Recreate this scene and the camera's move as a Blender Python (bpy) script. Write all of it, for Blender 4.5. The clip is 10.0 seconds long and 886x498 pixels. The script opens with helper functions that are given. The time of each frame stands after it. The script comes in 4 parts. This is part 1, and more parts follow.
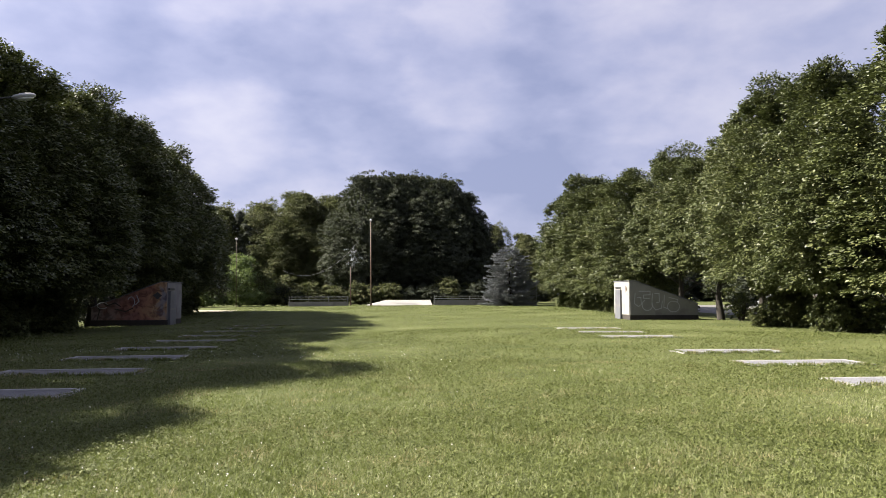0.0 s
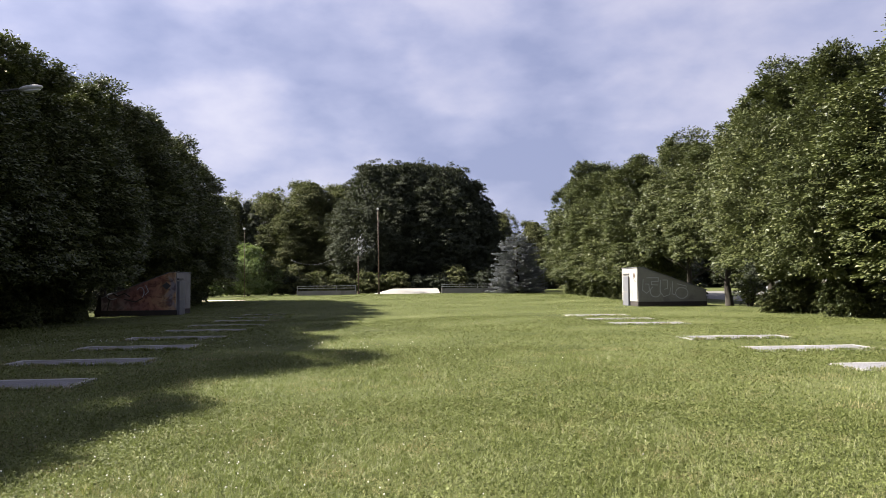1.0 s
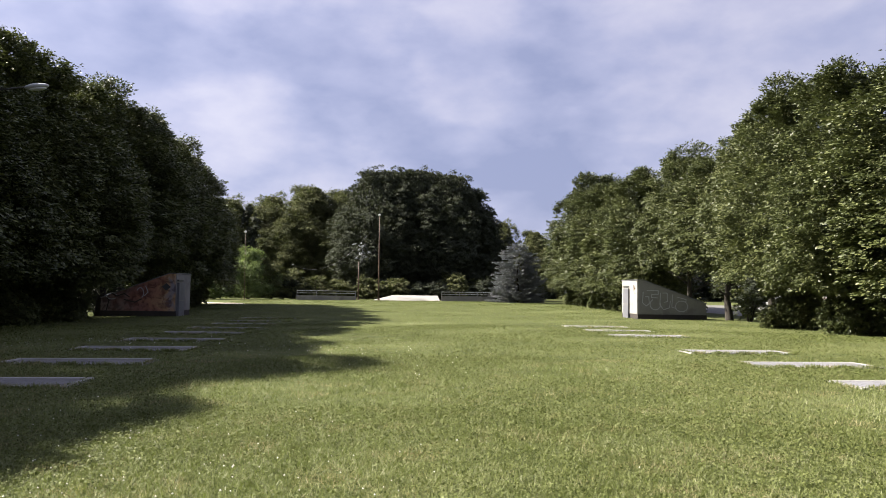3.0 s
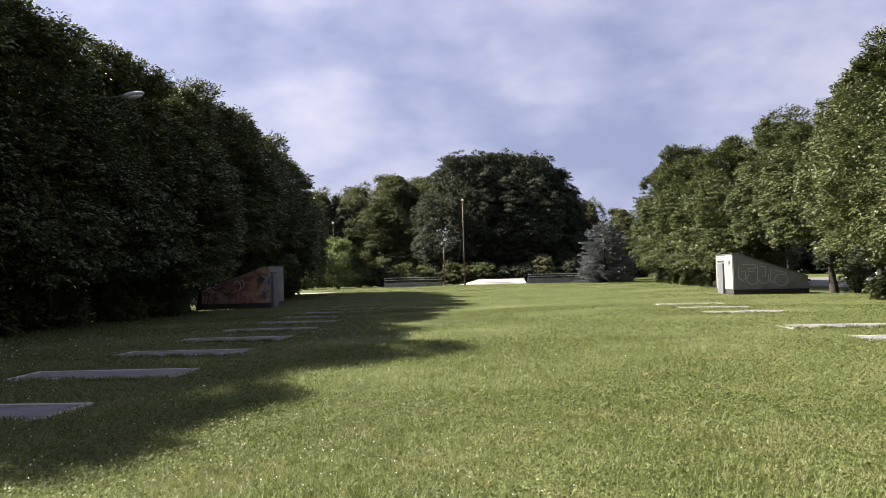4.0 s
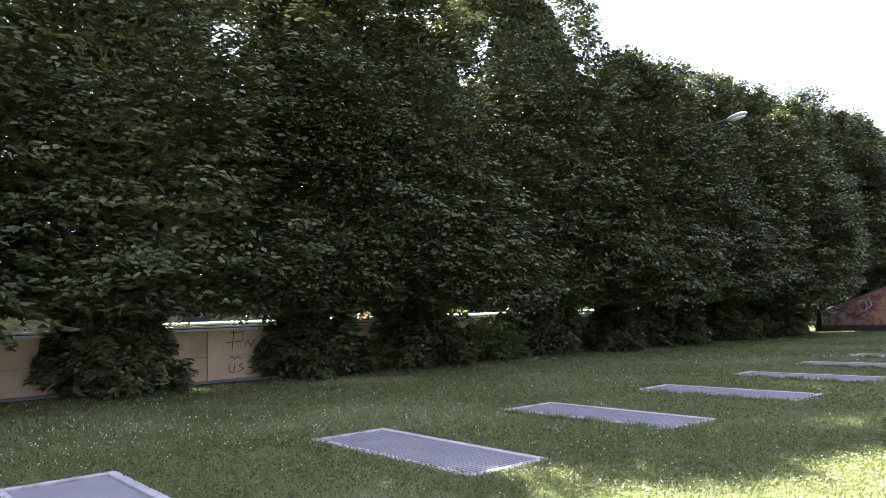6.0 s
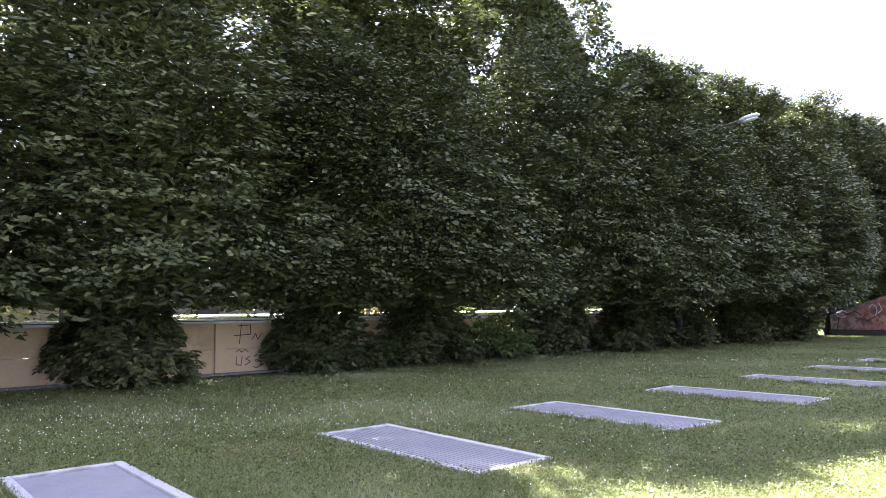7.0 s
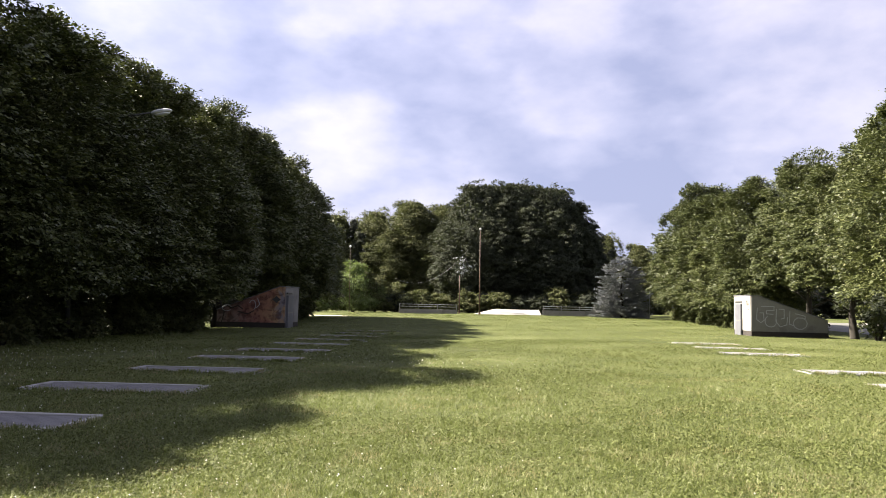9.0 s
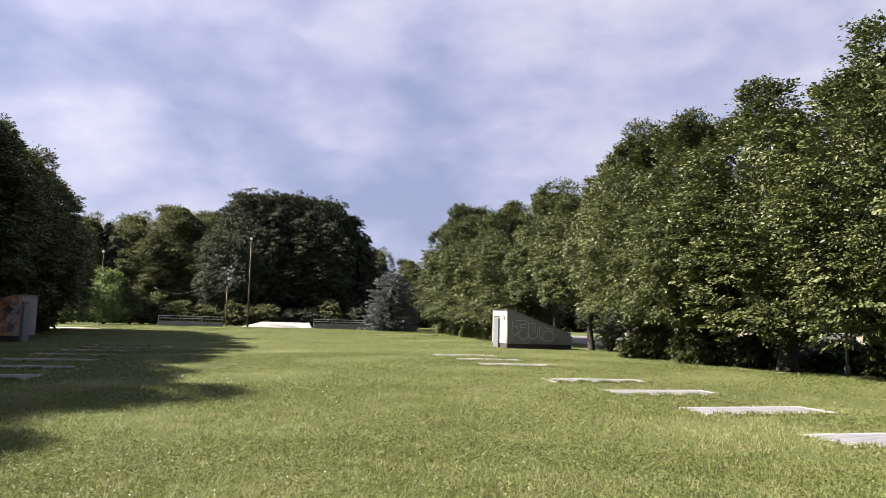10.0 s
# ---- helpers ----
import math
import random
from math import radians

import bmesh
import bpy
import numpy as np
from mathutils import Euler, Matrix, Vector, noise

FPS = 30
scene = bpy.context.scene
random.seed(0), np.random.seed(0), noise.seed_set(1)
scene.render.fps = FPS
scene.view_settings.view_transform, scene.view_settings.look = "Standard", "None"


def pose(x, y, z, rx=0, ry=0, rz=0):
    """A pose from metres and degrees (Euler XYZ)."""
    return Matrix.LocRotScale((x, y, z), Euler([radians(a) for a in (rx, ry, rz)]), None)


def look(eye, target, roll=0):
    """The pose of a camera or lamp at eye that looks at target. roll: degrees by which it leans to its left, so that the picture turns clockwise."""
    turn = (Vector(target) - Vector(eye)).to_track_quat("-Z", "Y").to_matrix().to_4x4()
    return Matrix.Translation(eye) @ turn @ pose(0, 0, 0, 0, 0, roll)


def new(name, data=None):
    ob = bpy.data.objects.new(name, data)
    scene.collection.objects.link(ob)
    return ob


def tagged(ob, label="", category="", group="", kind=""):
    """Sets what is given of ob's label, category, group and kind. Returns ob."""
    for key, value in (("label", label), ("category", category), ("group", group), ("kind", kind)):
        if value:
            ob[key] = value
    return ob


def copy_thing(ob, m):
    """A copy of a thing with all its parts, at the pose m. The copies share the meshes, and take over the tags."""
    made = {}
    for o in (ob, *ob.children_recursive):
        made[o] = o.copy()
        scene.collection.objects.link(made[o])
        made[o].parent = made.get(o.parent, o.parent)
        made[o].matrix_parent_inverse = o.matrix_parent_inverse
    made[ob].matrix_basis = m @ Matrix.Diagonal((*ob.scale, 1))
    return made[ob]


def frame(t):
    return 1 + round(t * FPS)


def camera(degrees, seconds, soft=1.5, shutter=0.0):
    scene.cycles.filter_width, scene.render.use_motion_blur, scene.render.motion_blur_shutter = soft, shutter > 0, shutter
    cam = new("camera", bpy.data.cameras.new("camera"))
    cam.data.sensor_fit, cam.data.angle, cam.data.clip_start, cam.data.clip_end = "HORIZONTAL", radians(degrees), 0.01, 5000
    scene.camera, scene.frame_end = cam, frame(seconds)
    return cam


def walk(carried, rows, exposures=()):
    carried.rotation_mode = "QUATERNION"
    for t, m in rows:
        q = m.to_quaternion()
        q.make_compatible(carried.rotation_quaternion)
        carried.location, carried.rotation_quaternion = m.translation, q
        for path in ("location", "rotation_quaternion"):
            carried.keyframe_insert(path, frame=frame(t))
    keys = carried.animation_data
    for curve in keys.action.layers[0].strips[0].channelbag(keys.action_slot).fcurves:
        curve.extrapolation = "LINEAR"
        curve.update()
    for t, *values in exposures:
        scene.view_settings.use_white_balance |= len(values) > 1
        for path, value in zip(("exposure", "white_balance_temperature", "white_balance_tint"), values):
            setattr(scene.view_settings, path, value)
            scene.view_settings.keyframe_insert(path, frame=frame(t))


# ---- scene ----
cam = camera(63.3, 10.0, 0.7)
# seconds, yaw, pitch, roll of a hand-held camera that turns where it stands
PATH = [
    (0.0, -4.73, 3.69, 0.13),
    (0.5, -5.03, 5.09, -0.02),
    (1.0, -4.12, 2.75, 0.56),
    (1.5, -4.83, 4.32, 0.43),
    (2.0, -3.48, 3.00, 0.59),
    (2.2, -3.72, 3.76, -0.31),
    (3.3, -4.14, 3.27, -0.84),
    (3.5, -4.23, 3.43, -0.10),
    (4.0, 2.71, 2.12, 1.36),
    (4.5, 9.21, 2.11, 1.47),
    (5.0, 23.82, 3.32, 1.98),
    (5.5, 39.44, 4.89, 2.74),
    (6.0, 48.90, 4.94, 1.61),
    (6.2, 50.73, 5.00, 1.15),
    (7.3, 47.46, 4.28, -0.37),
    (7.5, 43.28, 4.17, -0.76),
    (8.0, 28.32, 3.95, -1.65),
    (8.5, 15.42, 3.68, -2.16),
    (9.0, 3.88, 4.33, -1.23),
    (9.5, -5.87, 4.71, -1.20),
    (10.0, -14.17, 5.80, -1.61),
]
EYE = 1.6
EXPOSURE = [(0.0, 2.29, 6500, 10), (4.0, 2.29, 6500, 10), (5.0, 2.65, 6600, 10), (5.6, 3.6, 6150, 10), (6.2, 4.55, 6050, 14), (7.4, 4.85, 5980, 16),
            (8.0, 4.0, 6050, 16), (8.5, 3.05, 6600, 14), (9.0, 2.7, 6800, 10), (9.5, 2.42, 6680, 10), (10.0, 2.34, 6500, 10)]
walk(cam, [(t, pose(0, 0, EYE, 90 + pitch, roll, yaw)) for t, yaw, pitch, roll in PATH], EXPOSURE)

# ---- world, sun ----
SUN_AZ, SUN_EL = -75.0, 40.0   # degrees: azimuth from +y towards +x, height
sun_way = Vector((math.sin(radians(SUN_AZ)) * math.cos(radians(SUN_EL)), math.cos(radians(SUN_AZ)) * math.cos(radians(SUN_EL)), math.sin(radians(SUN_EL))))
sun = new("sun", bpy.data.lights.new("sun", "SUN"))
sun.data.energy, sun.data.angle, sun.data.color = 5.0, radians(0.6), (1.0, 0.93, 0.82)
sun.matrix_world = look(sun_way * 200, (0, 0, 0))


class Nodes:
    """A short hand for node trees."""

    def __init__(self, tree):
        self.tree = tree
        tree.nodes.clear()

    def add(self, kind, **inputs):
        node = self.tree.nodes.new(kind)
        for key, value in inputs.items():
            self.put(node, key.replace("_", " "), value)
        return node

    def put(self, node, key, value):
        socket = node.inputs[int(key)] if key.isdigit() else node.inputs[key]
        if isinstance(value, bpy.types.NodeSocket):
            self.tree.links.new(value, socket)
        else:
            socket.default_value = value

    def math(self, op, a, b=0.0, c=None):
        node = self.tree.nodes.new("ShaderNodeMath")
        node.operation = op
        for i, value in enumerate((a, b) if c is None else (a, b, c)):
            self.put(node, str(i), value)
        return node.outputs[0]

    def vmath(self, op, a, b=(0, 0, 0)):
        node = self.tree.nodes.new("ShaderNodeVectorMath")
        node.operation = op
        self.put(node, "0", a)
        self.put(node, "1", b)
        return node

    def ramp(self, fac, stops):
        node = self.tree.nodes.new("ShaderNodeValToRGB")
        node.color_ramp.elements[0].position, node.color_ramp.elements[0].color = stops[0][0], (*stops[0][1], 1)
        node.color_ramp.elements[1].position, node.color_ramp.elements[1].color = stops[-1][0], (*stops[-1][1], 1)
        for position, colour in stops[1:-1]:
            node.color_ramp.elements.new(position).color = (*colour, 1)
        self.put(node, "Fac", fac)
        return node.outputs["Color"]

    def noise(self, vector, scale, detail=4.0, rough=0.55, distortion=0.0):
        node = self.tree.nodes.new("ShaderNodeTexNoise")
        self.put(node, "Vector", vector)
        for key, value in (("Scale", scale), ("Detail", detail), ("Roughness", rough), ("Distortion", distortion)):
            self.put(node, key, value)
        return node.outputs["Fac"]

    def mix(self, fac, a, b, blend="MIX"):
        node = self.tree.nodes.new("ShaderNodeMix")
        node.data_type, node.blend_type = "RGBA", blend
        self.put(node, "0", fac)
        self.put(node, "6", a if isinstance(a, bpy.types.NodeSocket) else (*a, 1))
        self.put(node, "7", b if isinstance(b, bpy.types.NodeSocket) else (*b, 1))
        return node.outputs[2]


def make_world():
    """A bright, broken layer of cloud over a clear sky."""
    world = bpy.data.worlds.new("sky")
    world.use_nodes = True
    scene.world = world
    n = Nodes(world.node_tree)
    way = n.add("ShaderNodeTexCoord").outputs["Generated"]
    sky = n.tree.nodes.new("ShaderNodeTexSky")
    sky.sky_type, sky.sun_disc = "NISHITA", False
    sky.sun_elevation, sky.sun_rotation = radians(SUN_EL), radians(SUN_AZ)
    clear = n.vmath("MULTIPLY", sky.outputs[0], (0.039, 0.039, 0.042)).outputs[0]
    plane = n.vmath("ADD", n.vmath("MULTIPLY", way, (1.0, 1.0, 1.9)).outputs[0], (3.3, 1.9, 0.2)).outputs[0]
    big = n.noise(plane, 2.6, 4.0, 0.45, 0.0)
    fine = n.noise(plane, 6.5, 9.0, 0.5, 0.0)
    edge = n.ramp(n.noise(plane, 4.2, 8.0, 0.46, 0.0), [(0.46, (0, 0, 0)), (0.54, (1, 1, 1))])
    cover = n.math("ADD", n.math("MULTIPLY", big, 0.6), n.math("MULTIPLY", fine, 0.9))
    cover = n.math("ADD", cover, n.math("MULTIPLY", edge, 0.11))
    cover = n.math("SUBTRACT", cover, 0.315)
    # large cloud forms: azimuth, height, spread (degrees), thicker (-) or thinner and brighter (+)
    for az, el, wide, much in ((1, 18, 8, -0.10), (-9, 11, 7, 0.04), (14, 18, 7, 0.05), (24, 21, 10, 0.08), (9, 7, 8, -0.05), (-16, 22, 9, 0.06), (38, 26, 12, 0.09), (-36, 20, 16, 0.04)):
        a, e = radians(az), radians(el)
        near = n.vmath("DOT_PRODUCT", way, (math.sin(a) * math.cos(e), math.cos(a) * math.cos(e), math.sin(e))).outputs["Value"]
        blob = n.math("EXPONENT", n.math("MULTIPLY", n.math("SUBTRACT", near, 1.0), 1.0 / (1.0 - math.cos(radians(wide)))))
        cover = n.math("MULTIPLY_ADD", blob, much, cover)
    toward = n.vmath("DOT_PRODUCT", way, tuple(sun_way)).outputs["Value"]
    glow = n.math("POWER", n.math("MAXIMUM", n.math("MULTIPLY_ADD", toward, 0.5, 0.5), 0.0), 6.0)
    cloud = n.ramp(cover, [(0.28, (0.092, 0.101, 0.157)), (0.45, (0.124, 0.130, 0.186)), (0.60, (0.160, 0.160, 0.208)), (0.80, (0.205, 0.200, 0.232))])
    bright = n.math("MULTIPLY_ADD", glow, 0.6, 0.96)
    cloud = n.vmath("MULTIPLY", cloud, n.add("ShaderNodeCombineXYZ", X=bright, Y=bright, Z=bright).outputs[0]).outputs[0]
    both = n.mix(0.9, clear, cloud)
    back = n.add("ShaderNodeBackground", Color=both, Strength=0.82)
    n.add("ShaderNodeOutputWorld", Surface=back.outputs[0])


make_world()

# ---- materials ----


def material(name):
    mat = bpy.data.materials.new(name)
    mat.use_nodes = True
    return mat, Nodes(mat.node_tree)


def surface(name, colours, scale=4.0, fine=40.0, rough=0.8, bump=0.3, metal=0.0, island=0.0, spots=None, stretch=(1, 1, 1)):
    """Colour that varies at two scales, with fine relief. spots: a second colour, in stains of its own shape."""
    mat, n = material(name)
    place = n.vmath("MULTIPLY", n.add("ShaderNodeTexCoord").outputs["Object"], stretch).outputs[0]
    low, high = n.noise(place, scale, 5.0, 0.6), n.noise(place, fine, 4.0, 0.6)
    fac = n.math("ADD", n.math("MULTIPLY", low, 0.6), n.math("MULTIPLY", high, 0.4))
    if island:
        fac = n.math("ADD", fac, n.math("MULTIPLY", n.math("SUBTRACT", n.add("ShaderNodeNewGeometry").outputs["Random Per Island"], 0.5), island))
    steps = [(0.3 + 0.4 * i / (len(colours) - 1), c) for i, c in enumerate(colours)]
    colour = n.ramp(fac, steps)
    if spots:
        mask = n.ramp(n.noise(place, scale * 0.7, 6.0, 0.65, 0.4), [(0.55, (0, 0, 0)), (0.66, (1, 1, 1))])
        colour = n.mix(n.math("MULTIPLY", mask, 0.7), colour, spots)
    shader = n.add("ShaderNodeBsdfPrincipled", Base_Color=colour, Roughness=rough, Metallic=metal)
    if bump:
        relief = n.add("ShaderNodeBump", Strength=bump, Distance=0.02, Height=fac)
        n.put(shader, "Normal", relief.outputs[0])
    n.add("ShaderNodeOutputMaterial", Surface=shader.outputs[0])
    return mat


def leafage(name, colours, through_light=0.28, rough=0.5, scale=0.7, shine=0.35, patchy=0.75):
    """Leaves: every leaf has its own tone, clumps differ a little; light passes through in part."""
    mat, n = material(name)
    place = n.add("ShaderNodeTexCoord").outputs["Object"]
    one = n.add("ShaderNodeNewGeometry").outputs["Random Per Island"]
    each = n.add("ShaderNodeObjectInfo").outputs["Random"]
    fac = n.math("ADD", n.math("MULTIPLY", one, 0.55), n.math("MULTIPLY", n.math("SUBTRACT", n.noise(place, scale, 3.0), 0.3 if patchy < 1 else 0.4), patchy))
    fac = n.math("ADD", fac, n.math("MULTIPLY", each, 0.1))
    colour = n.ramp(fac, [(i / (len(colours) - 1), c) for i, c in enumerate(colours)])
    shader = n.add("ShaderNodeBsdfPrincipled", Base_Color=colour, Roughness=rough)
    n.put(shader, "Specular IOR Level", shine)
    light = n.add("ShaderNodeBsdfTranslucent", Color=n.mix(0.45, colour, (0.12, 0.15, 0.04)))
    both = n.add("ShaderNodeMixShader", Fac=through_light)
    n.put(both, "1", shader.outputs[0])
    n.put(both, "2", light.outputs[0])
    n.add("ShaderNodeOutputMaterial", Surface=both.outputs[0])
    return mat


def lawn_material():
    mat, n = material("lawn")
    place = n.add("ShaderNodeTexCoord").outputs["Object"]
    patch = n.noise(place, 0.22, 5.0, 0.6, 0.3)
    grain = n.noise(n.vmath("MULTIPLY", place, (1.0, 0.55, 1.0)).outputs[0], 5.0, 6.0, 0.7)
    tiny = n.noise(place, 38.0, 3.0, 0.7)
    fac = n.math("ADD", n.math("ADD", n.math("MULTIPLY", patch, 0.45), n.math("MULTIPLY", grain, 0.3)), n.math("MULTIPLY", tiny, 0.25))
    colour = n.ramp(fac, [(0.32, (0.019, 0.024, 0.007)), (0.48, (0.056, 0.066, 0.021)), (0.6, (0.094, 0.103, 0.040)), (0.75, (0.145, 0.137, 0.080))])
    shader = n.add("ShaderNodeBsdfPrincipled", Base_Color=colour, Roughness=0.95)
    n.put(shader, "Specular IOR Level", 0.1)
    relief = n.add("ShaderNodeBump", Strength=0.9, Distance=0.05, Height=n.math("ADD", grain, n.math("MULTIPLY", tiny, 0.6)))
    n.put(shader, "Normal", relief.outputs[0])
    n.add("ShaderNodeOutputMaterial", Surface=shader.outputs[0])
    return mat


def blade_material():
    """Grass blades: tone by blade, by patch of lawn, and dry straw here and there."""
    mat, n = material("grass blade")
    place = n.add("ShaderNodeTexCoord").outputs["Object"]
    one = n.add("ShaderNodeNewGeometry").outputs["Random Per Island"]
    fac = n.math("ADD", n.math("MULTIPLY", one, 0.5), n.math("MULTIPLY_ADD", n.noise(place, 0.45, 5.0, 0.65, 0.3), 0.9, -0.25))
    fac = n.math("ADD", fac, n.math("MULTIPLY", n.math("SUBTRACT", n.noise(place, 6.0, 4.0, 0.75), 0.46), 1.5))
    colour = n.ramp(fac, [(0.2, (0.040, 0.050, 0.010)), (0.42, (0.099, 0.119, 0.029)), (0.62, (0.168, 0.187, 0.064)), (0.85, (0.270, 0.270, 0.170))])
    dry = n.ramp(n.noise(place, 1.1, 5.0, 0.65), [(0.51, (0, 0, 0)), (0.62, (1, 1, 1))])
    colour = n.mix(n.math("MULTIPLY", dry, n.math("GREATER_THAN", one, 0.35)), colour, (0.265, 0.225, 0.12))
    shader = n.add("ShaderNodeBsdfPrincipled", Base_Color=colour, Roughness=0.55)
    n.put(shader, "Specular IOR Level", 0.3)
    light = n.add("ShaderNodeBsdfTranslucent", Color=n.mix(0.5, colour, (0.16, 0.22, 0.03)))
    both = n.add("ShaderNodeMixShader", Fac=0.25)
    n.put(both, "1", shader.outputs[0])
    n.put(both, "2", light.outputs[0])
    n.add("ShaderNodeOutputMaterial", Surface=both.outputs[0])
    return mat


LAWN = lawn_material()
BLADE = blade_material()
LINDEN = leafage("linden leaf", [(0.015, 0.021, 0.006), (0.034, 0.043, 0.013), (0.058, 0.069, 0.022), (0.098, 0.107, 0.037), (0.170, 0.170, 0.072)], 0.10, 0.5, shine=0.3)
MAPLE = leafage("dark maple leaf", [(0.017, 0.020, 0.013), (0.027, 0.032, 0.022), (0.043, 0.049, 0.031), (0.067, 0.073, 0.050)], 0.10, 0.75, shine=0.15)
WILLOW = leafage("pale poplar leaf", [(0.032, 0.040, 0.018), (0.058, 0.065, 0.029), (0.091, 0.094, 0.039), (0.145, 0.137, 0.072)], 0.2, 0.75, shine=0.15)
YOUNG = leafage("young light leaf", [(0.048, 0.074, 0.022), (0.088, 0.124, 0.037), (0.138, 0.184, 0.053), (0.202, 0.240, 0.095)], 0.4)
SPRUCE = leafage("blue spruce needles", [(0.067, 0.072, 0.077), (0.110, 0.118, 0.125), (0.160, 0.168, 0.180), (0.215, 0.222, 0.238)], 0.05, 0.6)
CLOVER = leafage("clover leaf", [(0.036, 0.046, 0.011), (0.075, 0.090, 0.022), (0.122, 0.137, 0.045), (0.185, 0.193, 0.092)], 0.25, 0.65, 7.0, 0.2, 1.3)
FLOWER = surface("clover flower", [(0.499, 0.484, 0.419), (0.645, 0.629, 0.580)], 8, 90, 0.8, 0)
BARK = surface("bark", [(0.011, 0.008, 0.006), (0.021, 0.017, 0.012), (0.035, 0.029, 0.023)], 3, 22, 0.95, 0.8, stretch=(0.292, 0.292, 0.074))
RIM = surface("pale concrete rim", [(0.202, 0.196, 0.191), (0.262, 0.259, 0.247), (0.314, 0.307, 0.299)], 2.5, 60, 0.9, 0.3, spots=(0.142, 0.133, 0.113))
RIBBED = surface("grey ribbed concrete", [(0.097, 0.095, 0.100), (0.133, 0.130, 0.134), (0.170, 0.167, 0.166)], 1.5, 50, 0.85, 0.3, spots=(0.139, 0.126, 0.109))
# right row's panels: slightly paler and bluer than the left row's
PALER = surface("paler grey concrete", [(0.125, 0.124, 0.136), (0.158, 0.157, 0.170), (0.183, 0.183, 0.197)], 2.0, 55, 0.9, 0.3, spots=(0.110, 0.107, 0.098))
WHITE = surface("white painted render", [(0.169, 0.162, 0.148), (0.202, 0.195, 0.180), (0.220, 0.212, 0.198)], 1.2, 40, 0.85, 0.2, spots=(0.147, 0.135, 0.121))
GREY = surface("grey concrete", [(0.124, 0.121, 0.114), (0.169, 0.162, 0.156), (0.215, 0.209, 0.195)], 1.3, 45, 0.9, 0.3, spots=(0.111, 0.104, 0.098))
PALE = surface("sunlit pale concrete", [(0.167, 0.158, 0.147), (0.200, 0.191, 0.180), (0.227, 0.219, 0.207)], 1.2, 40, 0.9, 0.2, spots=(0.145, 0.139, 0.128))
PLINTH = surface("dark stone plinth", [(0.014, 0.011, 0.010), (0.024, 0.019, 0.016), (0.036, 0.028, 0.024)], 2, 50, 0.8, 0.3)
STEEL = surface("weathered grey steel", [(0.068, 0.070, 0.081), (0.092, 0.094, 0.107), (0.113, 0.116, 0.129)], 2, 60, 0.5, 0.1, 0.0)
DARK = surface("black metal", [(0.015, 0.015, 0.015), (0.03, 0.03, 0.03), (0.05, 0.05, 0.05)], 3, 60, 0.6, 0.1)
RUST = surface("rusty brown pole", [(0.035, 0.020, 0.014), (0.060, 0.033, 0.021), (0.085, 0.050, 0.035)], 1.5, 40, 0.7, 0.2)
GALVA = surface("galvanised rail", [(0.192, 0.198, 0.198), (0.252, 0.258, 0.258), (0.300, 0.306, 0.306)], 2, 60, 0.45, 0.1, 0.6)
WALL = surface("ochre rendered wall", [(0.460, 0.335, 0.190), (0.574, 0.425, 0.248), (0.651, 0.506, 0.314)], 0.9, 35, 0.92, 0.3, spots=(0.364, 0.262, 0.157))
ZINC = surface("white metal coping", [(0.539, 0.557, 0.574), (0.644, 0.661, 0.679), (0.696, 0.713, 0.731)], 1.5, 40, 0.4, 0.05)
LAMP = surface("pale lamp housing", [(0.330, 0.336, 0.330), (0.396, 0.402, 0.396), (0.432, 0.438, 0.432)], 4, 60, 0.4, 0.05)
INK = surface("brown spray paint", [(0.05, 0.025, 0.015), (0.08, 0.04, 0.025)], 3, 40, 0.7, 0)
CHALK = surface("pale spray paint", [(0.294, 0.294, 0.315), (0.364, 0.364, 0.387)], 3, 40, 0.8, 0)
ASPHALT = surface("pale asphalt", [(0.060, 0.058, 0.052), (0.085, 0.083, 0.075), (0.110, 0.105, 0.095)], 0.6, 30, 0.95, 0.3)

# ---- mesh helpers ----


def mesh_object(name, bm, mat, parent=None, label="", smooth=False):
    data = bpy.data.meshes.new(name)
    bm.to_mesh(data)
    bm.free()
    data.materials.append(mat)
    if smooth:
        data.polygons.foreach_set("use_smooth", [True] * len(data.polygons))
    ob = new(name, data)
    ob.parent = parent
    if label:
        tagged(ob, label)
    return ob


def part(name, bm, mat, parent, label="", smooth=False):
    return mesh_object(name, bm, mat, parent, label, smooth)


def thing(name, label, category, m=None, group="", kind=""):
    ob = new(name)
    ob.empty_display_size = 0.3
    tagged(ob, label, category, group, kind)
    if m is not None:
        ob.matrix_basis = m
    return ob


def add_box(bm, x0, x1, y0, y1, z0, z1, bevel=0.0):
    made = bmesh.ops.create_cube(bm, size=1.0, matrix=Matrix.Translation(((x0 + x1) / 2, (y0 + y1) / 2, (z0 + z1) / 2)) @ Matrix.Diagonal((x1 - x0, y1 - y0, z1 - z0, 1)))
    if bevel:
        edges = list({e for v in made["verts"] for e in v.link_edges})
        bmesh.ops.bevel(bm, geom=edges, offset=bevel, segments=2, profile=0.5, affect="EDGES")
    return bm


def box(x0, x1, y0, y1, z0, z1, bevel=0.0):
    return add_box(bmesh.new(), x0, x1, y0, y1, z0, z1, bevel)


